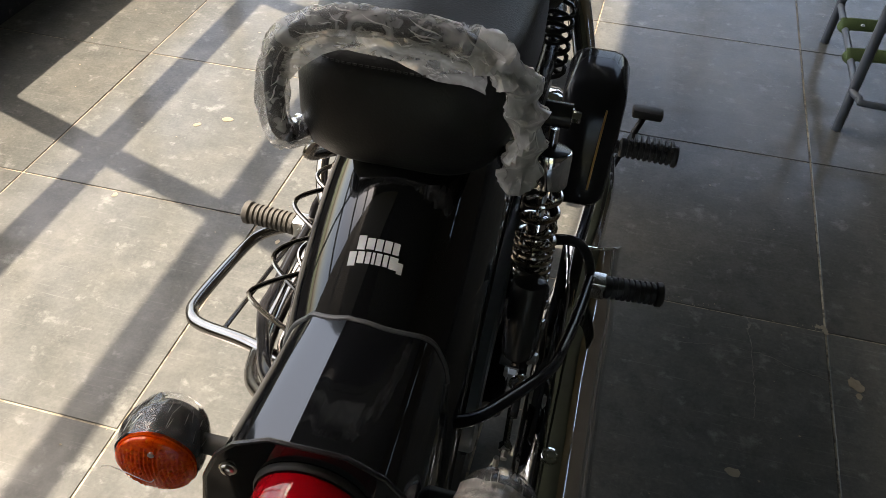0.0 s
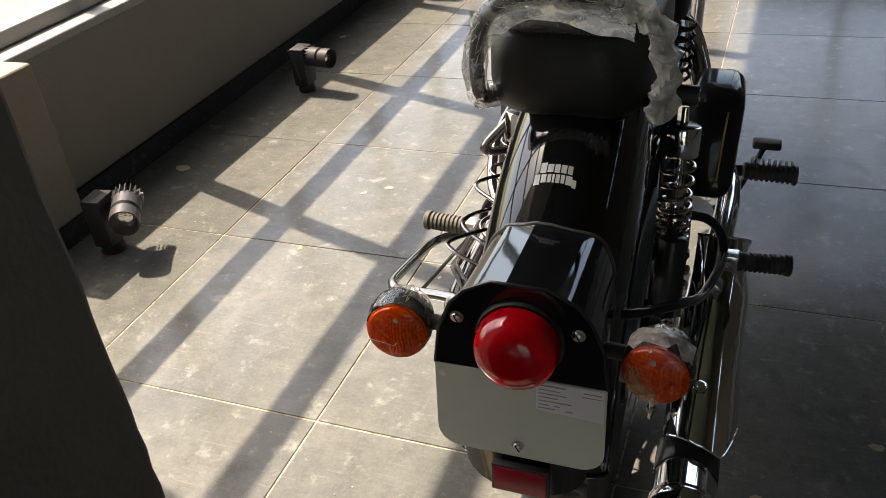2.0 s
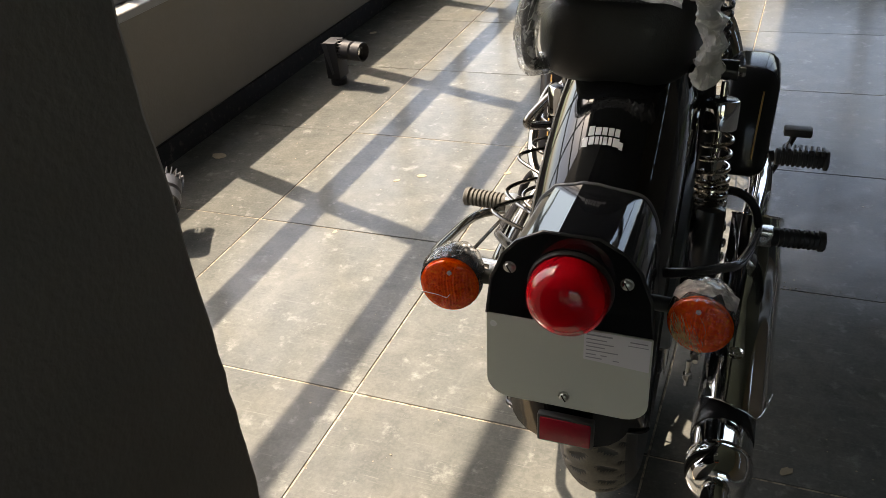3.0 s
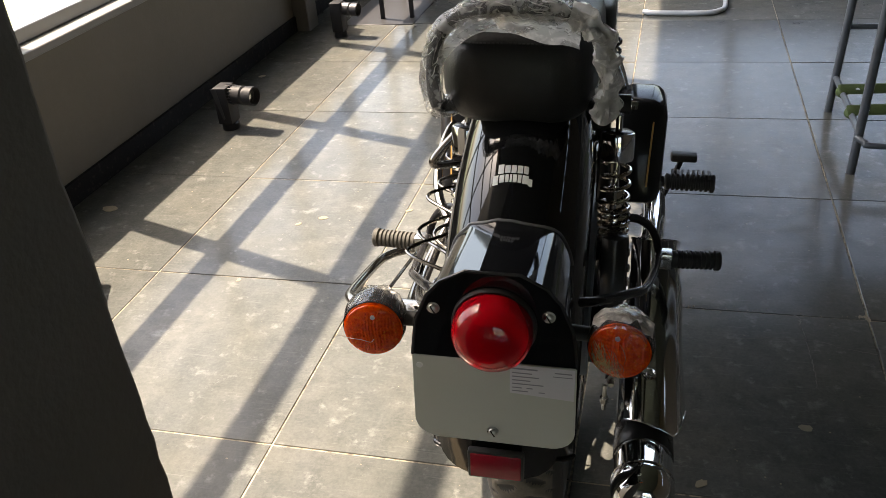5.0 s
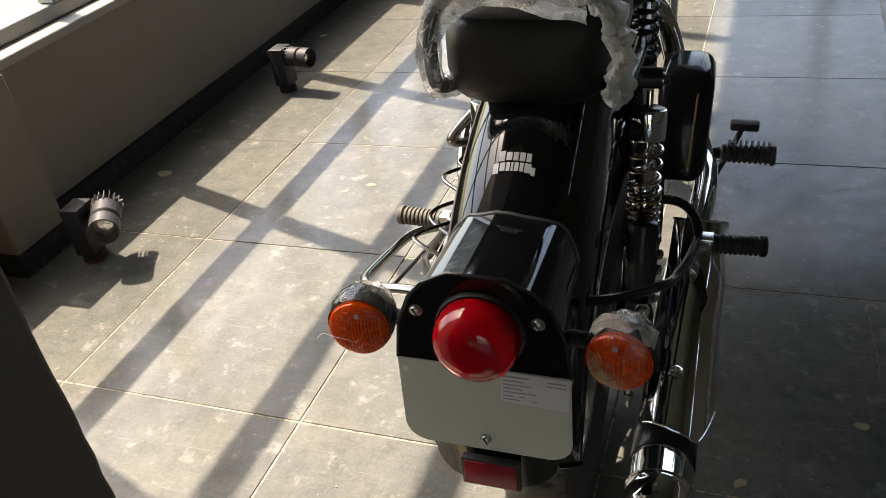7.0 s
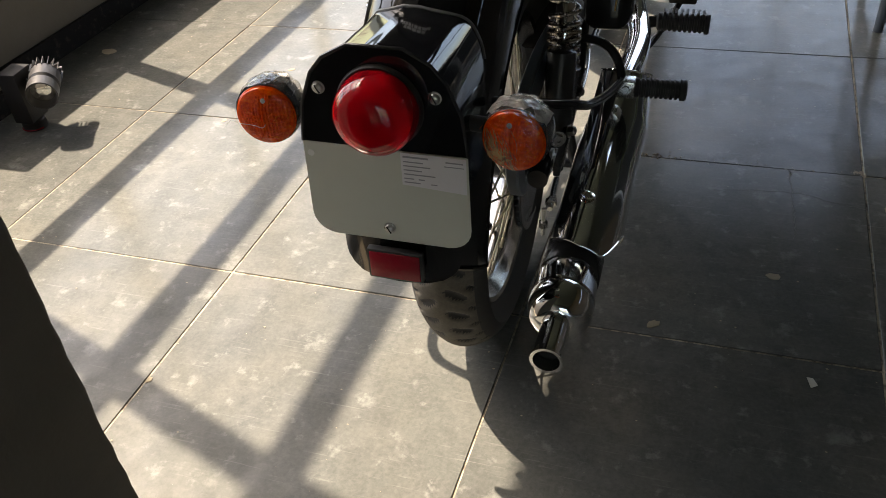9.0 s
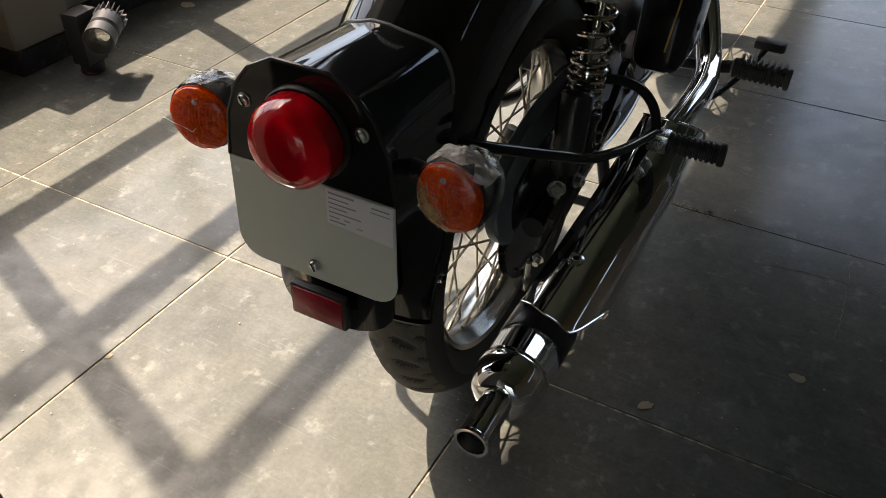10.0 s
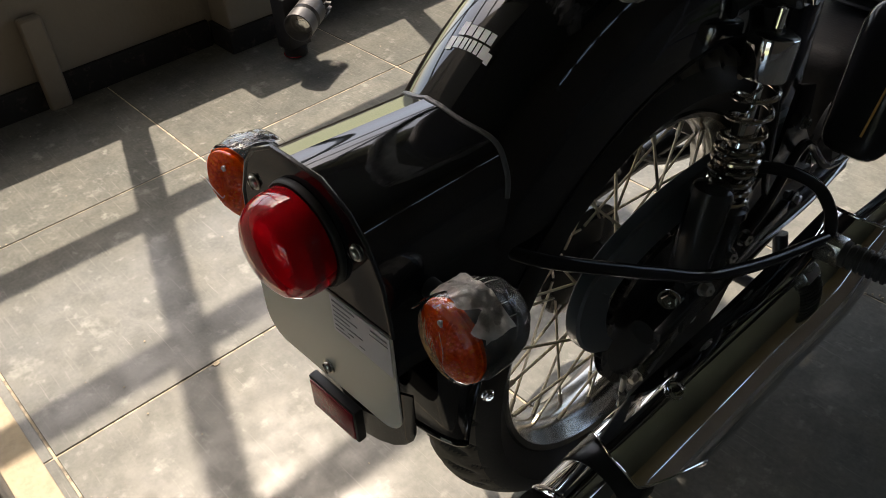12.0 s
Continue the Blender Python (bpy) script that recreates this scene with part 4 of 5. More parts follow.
# ---- shock absorbers
def shock(s):
    top, low = Vector((s * (0.140 if s > 0 else 0.128), 0.070, 0.782)), Vector((s * (0.143 if s > 0 else 0.13), -0.008, 0.392))
    w = (low - top).normalized()
    body = part("shock_absorber", turned(((0.026, 0.262), (0.033, 0.266), (0.034, 0.276), (0.030, 0.282), (0.028, 0.36), (0.022, 0.372), (0.018, 0.39)), top, w, 32), SATIN, bike, "rear shock absorber with chrome cap and coil spring")
    part("chrome_cap", turned(((0.0262, 0.049), (0.0278, 0.050), (0.0286, 0.054), (0.0286, 0.096), (0.0272, 0.099), (0.018, 0.099)), top, w, 40), CHROME, body, "mirror-bright chrome cap")
    part("cap_lid", turned(((0.008, 0.0460), (0.022, 0.0465), (0.0258, 0.0488), (0.0255, 0.0495)), top, w, 32), SATIN, body)
    part("rod", turned(((0.006, 0.02), (0.006, 0.30)), top, w, 14), CHROME, body)
    part("damper_tube", turned(((0.010, 0.150), (0.014, 0.152), (0.016, 0.156), (0.016, 0.27)), top, w, 24), CHROME, body)
    part("spring", coil(top + w * 0.102, top + w * 0.178, 0.0245, 0.0037, 3.1, 20), SPRING, body, "dark polished coil spring, open coils")
    part("spring", coil(top + w * 0.178, top + w * 0.268, 0.0258, 0.0043, 6.6, 20), SPRING, body, "dark polished coil spring, close coils")
    can = top + w * 0.212 + Vector((s * 0.005, -0.050, 0.0))
    part("gas_canister", turned(((0.018, 0.0), (0.024, 0.004), (0.0255, 0.010), (0.0255, 0.12), (0.022, 0.13), (0.012, 0.132)), can, w, 28), SATIN, body, "black gas canister")
    part("top_eye", turned(((0.017, -0.018), (0.017, 0.018)), top, (1, 0, 0), 24), SATIN, body)
    bolt(body, top + Vector((s * 0.018, 0.010, -0.006)), (s, 0, 0), 0.008, 0.012, CHROME, "dome_nut")
    part("low_eye", turned(((0.017, -0.02), (0.017, 0.02)), low, (1, 0, 0), 24), SATIN, body)
    return body


for s in (-1, 1):
    shock(s)

# ---- side boxes
def side_box(s):
    m = pose(s * 0.187, 0.366, 0.580)
    b = block((0.105, 0.155, 0.201), Matrix(), 0.032, 4)
    for v in b.verts:
        t = (v.co.z + 0.105) / 0.210
        v.co.y += 0.07 * (t - 0.5)
        v.co.x *= 1.0 - 0.10 * (1 - t)
    b.transform(m)
    box = part("side_box", b, BOXBLACK, bike, "black tool box with a gold pinstripe", sharp=60)
    part("pinstripe", tube([(s * (0.2095 - 0.006 * (1 - t)), 0.257 + 0.056 * t, 0.530 + 0.12 * t) for t in (0, 0.3, 0.6, 1)], 0.0018, 6, 3), GOLD, box, "thin gold line")
    part("pinstripe", tube([(s * 0.209, 0.338, 0.659), (s * 0.194, 0.336, 0.665), (s * 0.169, 0.336, 0.6665)], 0.0018, 6, 3), GOLD, box)
    return box


for s in (-1, 1):
    side_box(s)

# ---- exhaust on the right
EX = Vector((0.218, 0, 0.331))
AHEAD = Vector((0.010, 1, 0.018)).normalized()
def along(y):
    return EX + AHEAD * y


exhaust = part("exhaust", turned(((0.021, -0.4180), (0.028, -0.4168), (0.0350, -0.4135), (0.0415, -0.4075), (0.0460, -0.3990), (0.0488, -0.3880), (0.0497, -0.3780), (0.0492, -0.3690), (0.0478, -0.3640), (0.0468, -0.3625), (0.0468, -0.02), (0.0475, 0.05), (0.045, 0.16), (0.036, 0.24), (0.028, 0.30)), EX, AHEAD, 64), CHROME, bike, "long chrome exhaust silencer with a domed end", sharp=40)
tip = part("tail_pipe", turned(((0.0215, -0.408), (0.0215, -0.484), (0.0240, -0.487), (0.0240, -0.492), (0.0195, -0.492), (0.0190, -0.40), (0.002, -0.395)), EX, AHEAD, 40), CHROME, exhaust, "chrome tail pipe with a dark bore")
part("bore", turned(((0.0186, -0.402), (0.0186, -0.470)), EX, AHEAD, 32), SATIN, exhaust, "black bore")
for k in range(9):
    y = -0.423 - 0.0065 * k
    part("raised_print", block((0.0046, 0.005, 0.0012), Matrix.Translation(along(y) + Vector((-0.006, 0, 0.0210))) @ pose(0, 0, 0, 0, -16, 0), 0), STEEL, tip, smooth=False)
part("end_ring", tube([along(-0.3620) + 0.0476 * Vector((math.cos(a), 0, math.sin(a))) for a in [2 * math.pi * i / 48 for i in range(48)]], 0.0018, 6, 1, closed=True), CHROME, exhaust)
# heat shield: an open shell over the outer side of the silencer, flared and cut slantwise in front
def shield_point(share, g):
    d = math.degrees(g)
    slant = max(0.0, min(1.0, (42 - d) / 52))
    back = -0.292 + 0.117 * slant * slant * (3 - 2 * slant) + 0.022 * max(0.0, min(1.0, (d - 80) / 50))
    y = back + (0.345 - 0.085 * max(0.0, math.sin(g)) - back) * share
    swell = 0.6 * max(0.0, y / 0.30) ** 1.5
    out = 0.0550 + 0.012 * swell + 0.0155 * max(0.0, math.cos(g + 0.17)) ** 4 * min(1.0, max(0.0, (0.30 - y) / 0.15))
    return along(y) + Vector((0.008, 0, 0.020)) * swell + out * Vector((math.cos(g), 0, math.sin(g)))


bm = bmesh.new()
rows = []
for i in range(41):
    rows.append([bm.verts.new(shield_point(i / 40, radians(-70 + 200 * k / 30))) for k in range(31)])
for a, b in zip(rows, rows[1:]):
    for k in range(30):
        bm.faces.new((a[k], a[k + 1], b[k + 1], b[k]))
thicken(bm, 0.0022)
shield = part("heat_shield", bm, CHROME, exhaust, "chrome heat shield over the silencer", sharp=35)
part("shield_edge", tube([shield_point(i / 12, radians(-70)) for i in range(13)], 0.0026, 6, 2), CHROME, shield)
part("shield_rim", tube([shield_point(1.0, radians(-70 + 200 * k / 24)) for k in range(25)], 0.0026, 8, 2), CHROME, shield)
part("rear_rim", tube([shield_point(0.0, radians(-70 + 200 * k / 24)) for k in range(25)], 0.0016, 8, 2), CHROME, shield)
part("clamp_band", turned(((0.0470, -0.312), (0.0482, -0.310), (0.0482, -0.256), (0.0470, -0.254)), EX, AHEAD, 48), SATIN, exhaust, "black clamp band")
cup = along(-0.164) + 0.0550 * Vector((math.cos(radians(86)), 0, math.sin(radians(86))))
part("shield_screw", turned(((0.0125, 0), (0.0125, 0.003), (0.010, 0.0036), (0.0085, 0.0015), (0.005, 0.0012), (0.0045, 0.003)), cup, (0.12, 0, 1), 28), CHROME, shield, "recessed chrome screw")
part("header_pipe", tube((along(0.27), along(0.40) + Vector((0.012, 0, 0.002)), along(0.54) + Vector((0.016, 0, 0.004)), along(0.66) + Vector((-0.005, 0, 0.018)), along(0.78) + Vector((-0.06, 0, 0.10)), along(0.86) + Vector((-0.12, 0, 0.25)), along(0.80) + Vector((-0.19, 0, 0.34))), 0.027, 20, 8), CHROME, exhaust, "chrome header pipe")

# ---- foot rests
def peg(root, way, length, rad, mat, ribs, name, label):
    prof = [(rad * 0.75, 0.0), (rad, 0.004)]
    step = (length - 0.018) / ribs
    for k in range(ribs):
        d = 0.006 + step * k
        prof += [(rad, d), (rad, d + step * 0.55), (rad * 0.84, d + step * 0.6), (rad * 0.84, d + step * 0.95)]
    prof += [(rad * 1.08, length - 0.011), (rad * 1.10, length - 0.003), (rad * 0.95, length)]
    return part(name, turned(prof, root, way, 24), mat, bike, label, sharp=25)


# the left rest gets a greyer rubber than the right one
for s, mat in ((1, GRIP), (-1, GREYGRIP)):
    r = Vector((s * 0.258, 0.147, 0.428))
    p = peg(r, (s, 0.10, -0.02), 0.098, 0.0185, mat, 9, "pillion_foot_rest", "ribbed rubber pillion foot rest on a steel bracket")
    part("bracket", block((0.034, 0.030, 0.034), Matrix.Translation(r + Vector((-s * 0.012, 0, 0.0))), 0.003, 2), STEEL, p, "bright zinc bracket")
    bolt(p, r + Vector((-s * 0.012, -0.015, 0.003)), (0, -1, 0), 0.008, 0.004)
    part("stay", tube(((s * 0.236, 0.160, 0.436), (s * 0.226, 0.160, 0.472), (s * 0.205, 0.150, 0.505), (s * 0.176, 0.122, 0.530), (s * 0.140, 0.090, 0.540)), 0.0085, 14, 6), BOXBLACK, p)
r2 = Vector((0.268, 0.700, 0.327))
p2 = peg(r2, (1, 0.0, 0.0), 0.125, 0.022, GRIP, 9, "rider_foot_rest", "thick ribbed rubber rider foot rest")
for k in range(8):
    part("rib", block((0.006, 0.030, 0.012), Matrix.Translation(r2 + Vector(((0.018 + 0.013 * k), 0, 0.024))), 0.001, 1), GRIP, p2)
part("arm", tube((r2, r2 + Vector((-0.05, 0, -0.01)), r2 + Vector((-0.16, 0, -0.02))), 0.014, 12, 4), SATIN, p2)
pedal = part("brake_pedal", block((0.070, 0.034, 0.022), pose(0.322, 0.850, 0.330), 0.006, 2), GRIP, bike, "rubber-topped brake pedal")
part("arm", tube((Vector((0.318, 0.850, 0.325)), Vector((0.302, 0.815, 0.300)), Vector((0.276, 0.745, 0.276)), Vector((0.250, 0.665, 0.268)), Vector((0.215, 0.60, 0.272))), 0.0075, 12, 6), SATIN, pedal)

# ---- frame, swing arm, stays, chain
chassis = part("chassis", tube(((0.09, 0.62, 0.30), (0.105, 0.40, 0.30), (0.115, 0.24, 0.36), (0.118, 0.17, 0.47), (0.118, 0.14, 0.62), (0.112, 0.10, 0.75)), 0.0135, 14, 6), SATIN, bike, "black tubular steel chassis")
part("rail", tube(((-0.09, 0.62, 0.30), (-0.105, 0.40, 0.30), (-0.115, 0.24, 0.36), (-0.118, 0.17, 0.47), (-0.118, 0.14, 0.62), (-0.112, 0.10, 0.75)), 0.0135, 14, 6), SATIN, chassis)
for s in (-1, 1):
    part("seat_rail", tube(((s * 0.100, 0.02, 0.765), (s * 0.105, 0.35, 0.77), (s * 0.05, 0.75, 0.80)), 0.0125, 12, 5), SATIN, chassis)
    part("swing_arm", tube(((s * 0.118, 0.46, 0.345), (s * 0.122, 0.2, 0.35), (s * 0.122, -0.05, 0.352), (s * 0.122, -0.085, 0.352)), 0.019, 16, 5), SATIN, chassis)
    part("axle_end", turned(((0.024, 0), (0.024, 0.006), (0.014, 0.007), (0.014, 0.018), (0.008, 0.022)), (s * 0.132, -0.015, 0.35), (s, 0, 0), 6), STEEL, chassis)
    part("fender_stay", tube(((s * 0.082, -0.335, 0.636), (s * 0.120, -0.306, 0.622), (s * 0.155, -0.236, 0.586), (s * 0.182, -0.176, 0.556), (s * 0.197, -0.134, 0.534), (s * 0.206, -0.085, 0.510), (s * 0.222, 0.02, 0.474), (s * 0.236, 0.145, 0.440)), 0.0078, 14, 6), BOXBLACK, chassis, "black fender stay")
    bolt(chassis, (s * 0.157, -0.099, 0.447), (s * 0.4, -0.9, 0.15), 0.0105, 0.008, CHROME)
part("adjuster", tube(((0.155, -0.075, 0.352), (0.158, -0.16, 0.345)), 0.005, 8, 1, smooth_path=False), STEEL, chassis, "zinc chain adjuster")
part("adjuster_nut", turned(((0.010, 0), (0.010, 0.012)), (0.157, -0.135, 0.347), (0.03, -1, -0.1), 6), STEEL, chassis)
part("torque_link", block((0.012, 0.30, 0.022), Matrix.Translation((0.160, 0.03, 0.415)) @ pose(0, 0, 0, 8, 0, 0), 0.003, 2), SATIN, chassis)
part("bracket_plate", slab([(-0.06, 0.36), (0.02, 0.38), (0.09, 0.44), (0.10, 0.50), (0.05, 0.47), (-0.06, 0.43)], 0.006, Matrix.Translation((0.163, 0, 0)) @ pose(0, 0, 0, 90, 0, 90), 0.001), SATIN, chassis)
for y, z in ((-0.03, 0.425), (0.015, 0.452), (0.05, 0.46)):
    bolt(chassis, (0.166, y, z), (1, -0.3, 0.2), 0.009, 0.012, STEEL)

# filler block, added to stop light showing through under the seat
part("filler_block", block((0.20, 0.12, 0.30), pose(0, 0.235, 0.62), 0.02, 3), BOXBLACK, chassis, "black filler block added under the seat")
# black infill plate, added to cover the bright view behind the shock
part("infill_plate", slab([(0.04, 0.375), (0.20, 0.345), (0.34, 0.33), (0.33, 0.43), (0.27, 0.50), (0.26, 0.58), (0.21, 0.60), (0.19, 0.50), (0.13, 0.46), (0.05, 0.43)], 0.006, Matrix.Translation((0.127, 0, 0)) @ pose(0, 0, 0, 90, 0, 90), 0.001), BOXBLACK, chassis)
part("hose", tube(((0.150, -0.02, 0.41), (0.165, 0.08, 0.47), (0.160, 0.17, 0.53), (0.150, 0.24, 0.50), (0.150, 0.33, 0.42), (0.150, 0.45, 0.40)), 0.0065, 10, 6), BOXBLACK, chassis)
part("brake_cable", tube(((0.145, -0.03, 0.40), (0.150, 0.08, 0.395), (0.155, 0.20, 0.38), (0.150, 0.34, 0.37), (0.130, 0.50, 0.36)), 0.0035, 8, 6), GUNMETAL, chassis)
for y, z in ((0.10, 0.41), (0.20, 0.38), (0.29, 0.37), (0.24, 0.53), (0.30, 0.44)):
    bolt(chassis, (0.131, y, z), (1, 0, 0), 0.008, 0.009, STEEL)
part("stud", tube(((0.148, -0.16, 0.345), (0.148, -0.162, 0.292)), 0.0042, 10, 1, smooth_path=False), STEEL, chassis, "zinc stud with a nut")
part("stud_nut", turned(((0.0085, 0), (0.0085, 0.010), (0.006, 0.011)), (0.148, -0.161, 0.318), (0, 0, -1), 6), STEEL, chassis)
# chain guard: a crescent shell over the chain
GUARD_LINE = spline([AXLE + Vector((0, y, z)) for y, z in ((-0.128, 0.012), (-0.160, 0.034), (-0.186, 0.070), (-0.196, 0.112), (-0.184, 0.152), (-0.156, 0.174), (-0.112, 0.192), (-0.045, 0.206), (0.05, 0.208), (0.16, 0.198), (0.28, 0.184))], 6)
bm = bmesh.new()
rows = []
for i, p in enumerate(GUARD_LINE):
    a, b = GUARD_LINE[max(0, i - 1)], GUARD_LINE[min(len(GUARD_LINE) - 1, i + 1)]
    inward = (b - a).cross(Vector((1, 0, 0))).normalized()
    if inward.dot(AXLE + Vector((0, 0.02, 0.06)) - p) < 0:
        inward = -inward
    deep = 0.018 + 0.040 * min(1.0, i / 14)
    rows.append([bm.verts.new(p + Vector((x, 0, 0)) + inward * d) for x, d in ((0.0715, 0.012), (0.0715, 0.002), (0.0735, 0.0), (0.0885, 0.0), (0.0920, 0.003), (0.0925, 0.004 + 0.45 * deep), (0.0925, deep))])
for a, b in zip(rows, rows[1:]):
    for k in range(6):
        bm.faces.new((a[k], a[k + 1], b[k + 1], b[k]))
thicken(bm, 0.0015)
part("chain_guard", bm, GUARD, bike, "black chain guard", sharp=40)
# chain: links round the sprocket and ahead
chain = part("drive_chain", tube(((0.101, 0.10, 0.228), (0.101, 0.40, 0.268)), 0.0045, 6, 1, smooth_path=False), GUNMETAL, bike, "oily steel roller chain")
link = slab([(0.0085 * math.cos(t) + (0.005 if math.cos(t) > 0 else -0.005), 0.0065 * math.sin(t)) for t in [2 * math.pi * (k + 0.5) / 12 for k in range(12)]], 0.0015)
link_ob = None
spots = []
for i in range(26):
    a = radians(-95 + 180 * i / 25)
    spots.append((AXLE + Vector((0.078, -0.118 * math.cos(a), 0.118 * math.sin(a))), math.degrees(-a) + 90))
for k in range(18):
    t = k / 18
    spots.append((Vector((0.101, -0.015 + 0.42 * t, 0.468 - 0.055 * t)), 188))
for p, ang in spots:
    for dx in (-0.006, 0.006):
        m = Matrix.Translation(p + Vector((dx, 0, 0))) @ pose(0, 0, 0, ang, 0, 0) @ pose(0, 0, 0, 90, 0, 90)
        if link_ob is None:
            link_ob = part("link", link, GUNMETAL, chain, smooth=False)
            link_ob.matrix_basis = m
        else:
            twin(link_ob, m, chain)

# centre stand that lifts the rear wheel just clear of the floor
stand = part("centre_stand", tube(((-0.10, 0.36, 0.24), (-0.135, 0.345, 0.12), (-0.165, 0.335, 0.012)), 0.013, 12, 4), SATIN, bike, "black centre stand")
part("leg", tube(((0.10, 0.36, 0.24), (0.135, 0.345, 0.12), (0.165, 0.335, 0.006)), 0.013, 12, 4), SATIN, stand)
part("foot", block((0.07, 0.06, 0.012), pose(-0.175, 0.325, 0.013), 0.003, 1), SATIN, stand)
part("foot", block((0.07, 0.06, 0.012), pose(0.175, 0.325, -0.0005), 0.003, 1), SATIN, stand)
part("cross_tube", tube(((-0.135, 0.345, 0.12), (0.135, 0.345, 0.12)), 0.011, 10, 1, smooth_path=False), SATIN, stand)

# ---- guard frame and wires on the left
guard = part("side_guard", tube(((-0.12, 0.20, 0.43), (-0.20, 0.195, 0.405), (-0.285, 0.185, 0.385), (-0.325, 0.155, 0.385), (-0.338, 0.10, 0.395), (-0.338, -0.06, 0.435), (-0.328, -0.105, 0.448), (-0.30, -0.130, 0.458), (-0.22, -0.165, 0.488), (-0.15, -0.20, 0.51)), 0.0095, 14, 8), GUNMETAL, bike, "polished dark steel guard frame")
part("rod", tube(((-0.262, 0.185, 0.392), (-0.262, -0.148, 0.472)), 0.0036, 8, 1, smooth_path=False), GUNMETAL, guard)
part("hoop", tube(((-0.125, 0.16, 0.58), (-0.185, 0.06, 0.50), (-0.205, -0.05, 0.47), (-0.200, -0.15, 0.48), (-0.170, -0.25, 0.53), (-0.125, -0.31, 0.57)), 0.0090, 12, 8), GUNMETAL, guard)
part("hoop", tube(((-0.125, 0.13, 0.60), (-0.170, 0.05, 0.53), (-0.185, -0.05, 0.50), (-0.180, -0.15, 0.51), (-0.155, -0.24, 0.55), (-0.120, -0.30, 0.59)), 0.0090, 12, 8), GUNMETAL, guard)
part("hoop", tube(((-0.112, 0.075, 0.752), (-0.150, 0.062, 0.716), (-0.186, 0.045, 0.676), (-0.191, 0.052, 0.656), (-0.168, 0.100, 0.636), (-0.120, 0.130, 0.630)), 0.0085, 12, 6), GUNMETAL, guard)
part("hoop", tube(((-0.120, 0.46, 0.640), (-0.188, 0.37, 0.640), (-0.214, 0.24, 0.612), (-0.202, 0.12, 0.560), (-0.150, 0.03, 0.520)), 0.0095, 12, 6), GUNMETAL, guard)
for x, z, half_x, phase in ((-0.150, 0.628, 0.040, 0.0), (-0.148, 0.612, 0.040, math.pi), (-0.142, 0.575, 0.030, 1.4)):
    pts = []
    for i in range(30):
        y = 0.16 - 0.014 * i
        pts.append((x + 0.05 * max(0.0, i - 25) / 4 - half_x * math.cos(2 * math.pi * (y + 0.02) / 0.175 + phase), y, z - 0.10 * max(0.0, -0.05 - y)))
    part("wire", tube(pts, 0.0034, 8, 2), GUNMETAL, guard, "bent steel wire")

# ---- engine, tank, front end (mostly behind the seat)
engine = part("engine", block((0.20, 0.30, 0.22), pose(0, 0.62, 0.40), 0.045, 4), CASTING, bike, "cast aluminium engine and gearbox")
for s in (-1, 1):
    part("case_cover", turned(((0.085, 0), (0.085, 0.028), (0.074, 0.045), (0.04, 0.052), (0.0, 0.053)), (s * 0.09, 0.66, 0.37), (s, 0, 0), 40), CHROME, engine, "polished case cover")
    part("gearbox_cover", turned(((0.060, 0), (0.060, 0.022), (0.048, 0.034), (0.0, 0.036)), (s * 0.09, 0.46, 0.40), (s, 0, 0), 32), CASTING, engine)
for k in range(9):
    part("fin", block((0.20, 0.19, 0.007), pose(0, 0.72, 0.53 + 0.020 * k), 0.003, 1), CASTING, engine)
part("cylinder", turned(((0.06, 0), (0.06, 0.19)), (0, 0.72, 0.51), (0, 0, 1), 32), CASTING, engine)
tank = part("fuel_tank", loft(cushion(0.11, 0.135, 0.56, 1.06, 0.77, 0.95, 0.045, 3.0)), PAINT, bike, "gloss black teardrop fuel tank", sharp=70)
part("filler_cap", turned(((0.034, 0), (0.036, 0.008), (0.03, 0.016), (0, 0.018)), (0.0, 0.92, 0.992), (0, 0, 1), 32), CHROME, tank)
front_wheel = wheel_pieces("front_wheel", (0, 1.37, 0.345), bike, 0.332, 0.095, 0.2555, 40, "chromed wire-spoked front wheel")
part("front_fender", tube([(0, 1.37 - 0.37 * math.cos(radians(a)), 0.345 + 0.37 * math.sin(radians(a))) for a in range(5, 151, 8)], 0.070, 14, 2, flat=0.25), PAINT, bike, "gloss black front fender")
fork = part("front_fork", tube(((0.095, 1.37, 0.345), (0.095, 1.25, 0.68), (0.095, 1.13, 1.0)), 0.021, 16, 4), CHROME, bike, "chrome front fork with headlamp")
part("leg", tube(((-0.095, 1.37, 0.345), (-0.095, 1.25, 0.68), (-0.095, 1.13, 1.0)), 0.021, 16, 4), CHROME, fork)
part("headlamp", turned(((0.03, -0.10), (0.075, -0.06), (0.09, 0.0), (0.092, 0.03), (0.08, 0.045), (0.0, 0.055)), (0, 1.24, 0.93), (0, 1, 0), 36), PAINT, fork)
bar_ob = part("handlebar", tube(((-0.36, 0.90, 1.06), (-0.24, 0.97, 1.075), (-0.12, 1.08, 1.045), (0, 1.10, 1.03), (0.12, 1.08, 1.045), (0.24, 0.97, 1.075), (0.36, 0.90, 1.06)), 0.0115, 12, 6), CHROME, fork, "chrome handlebar")

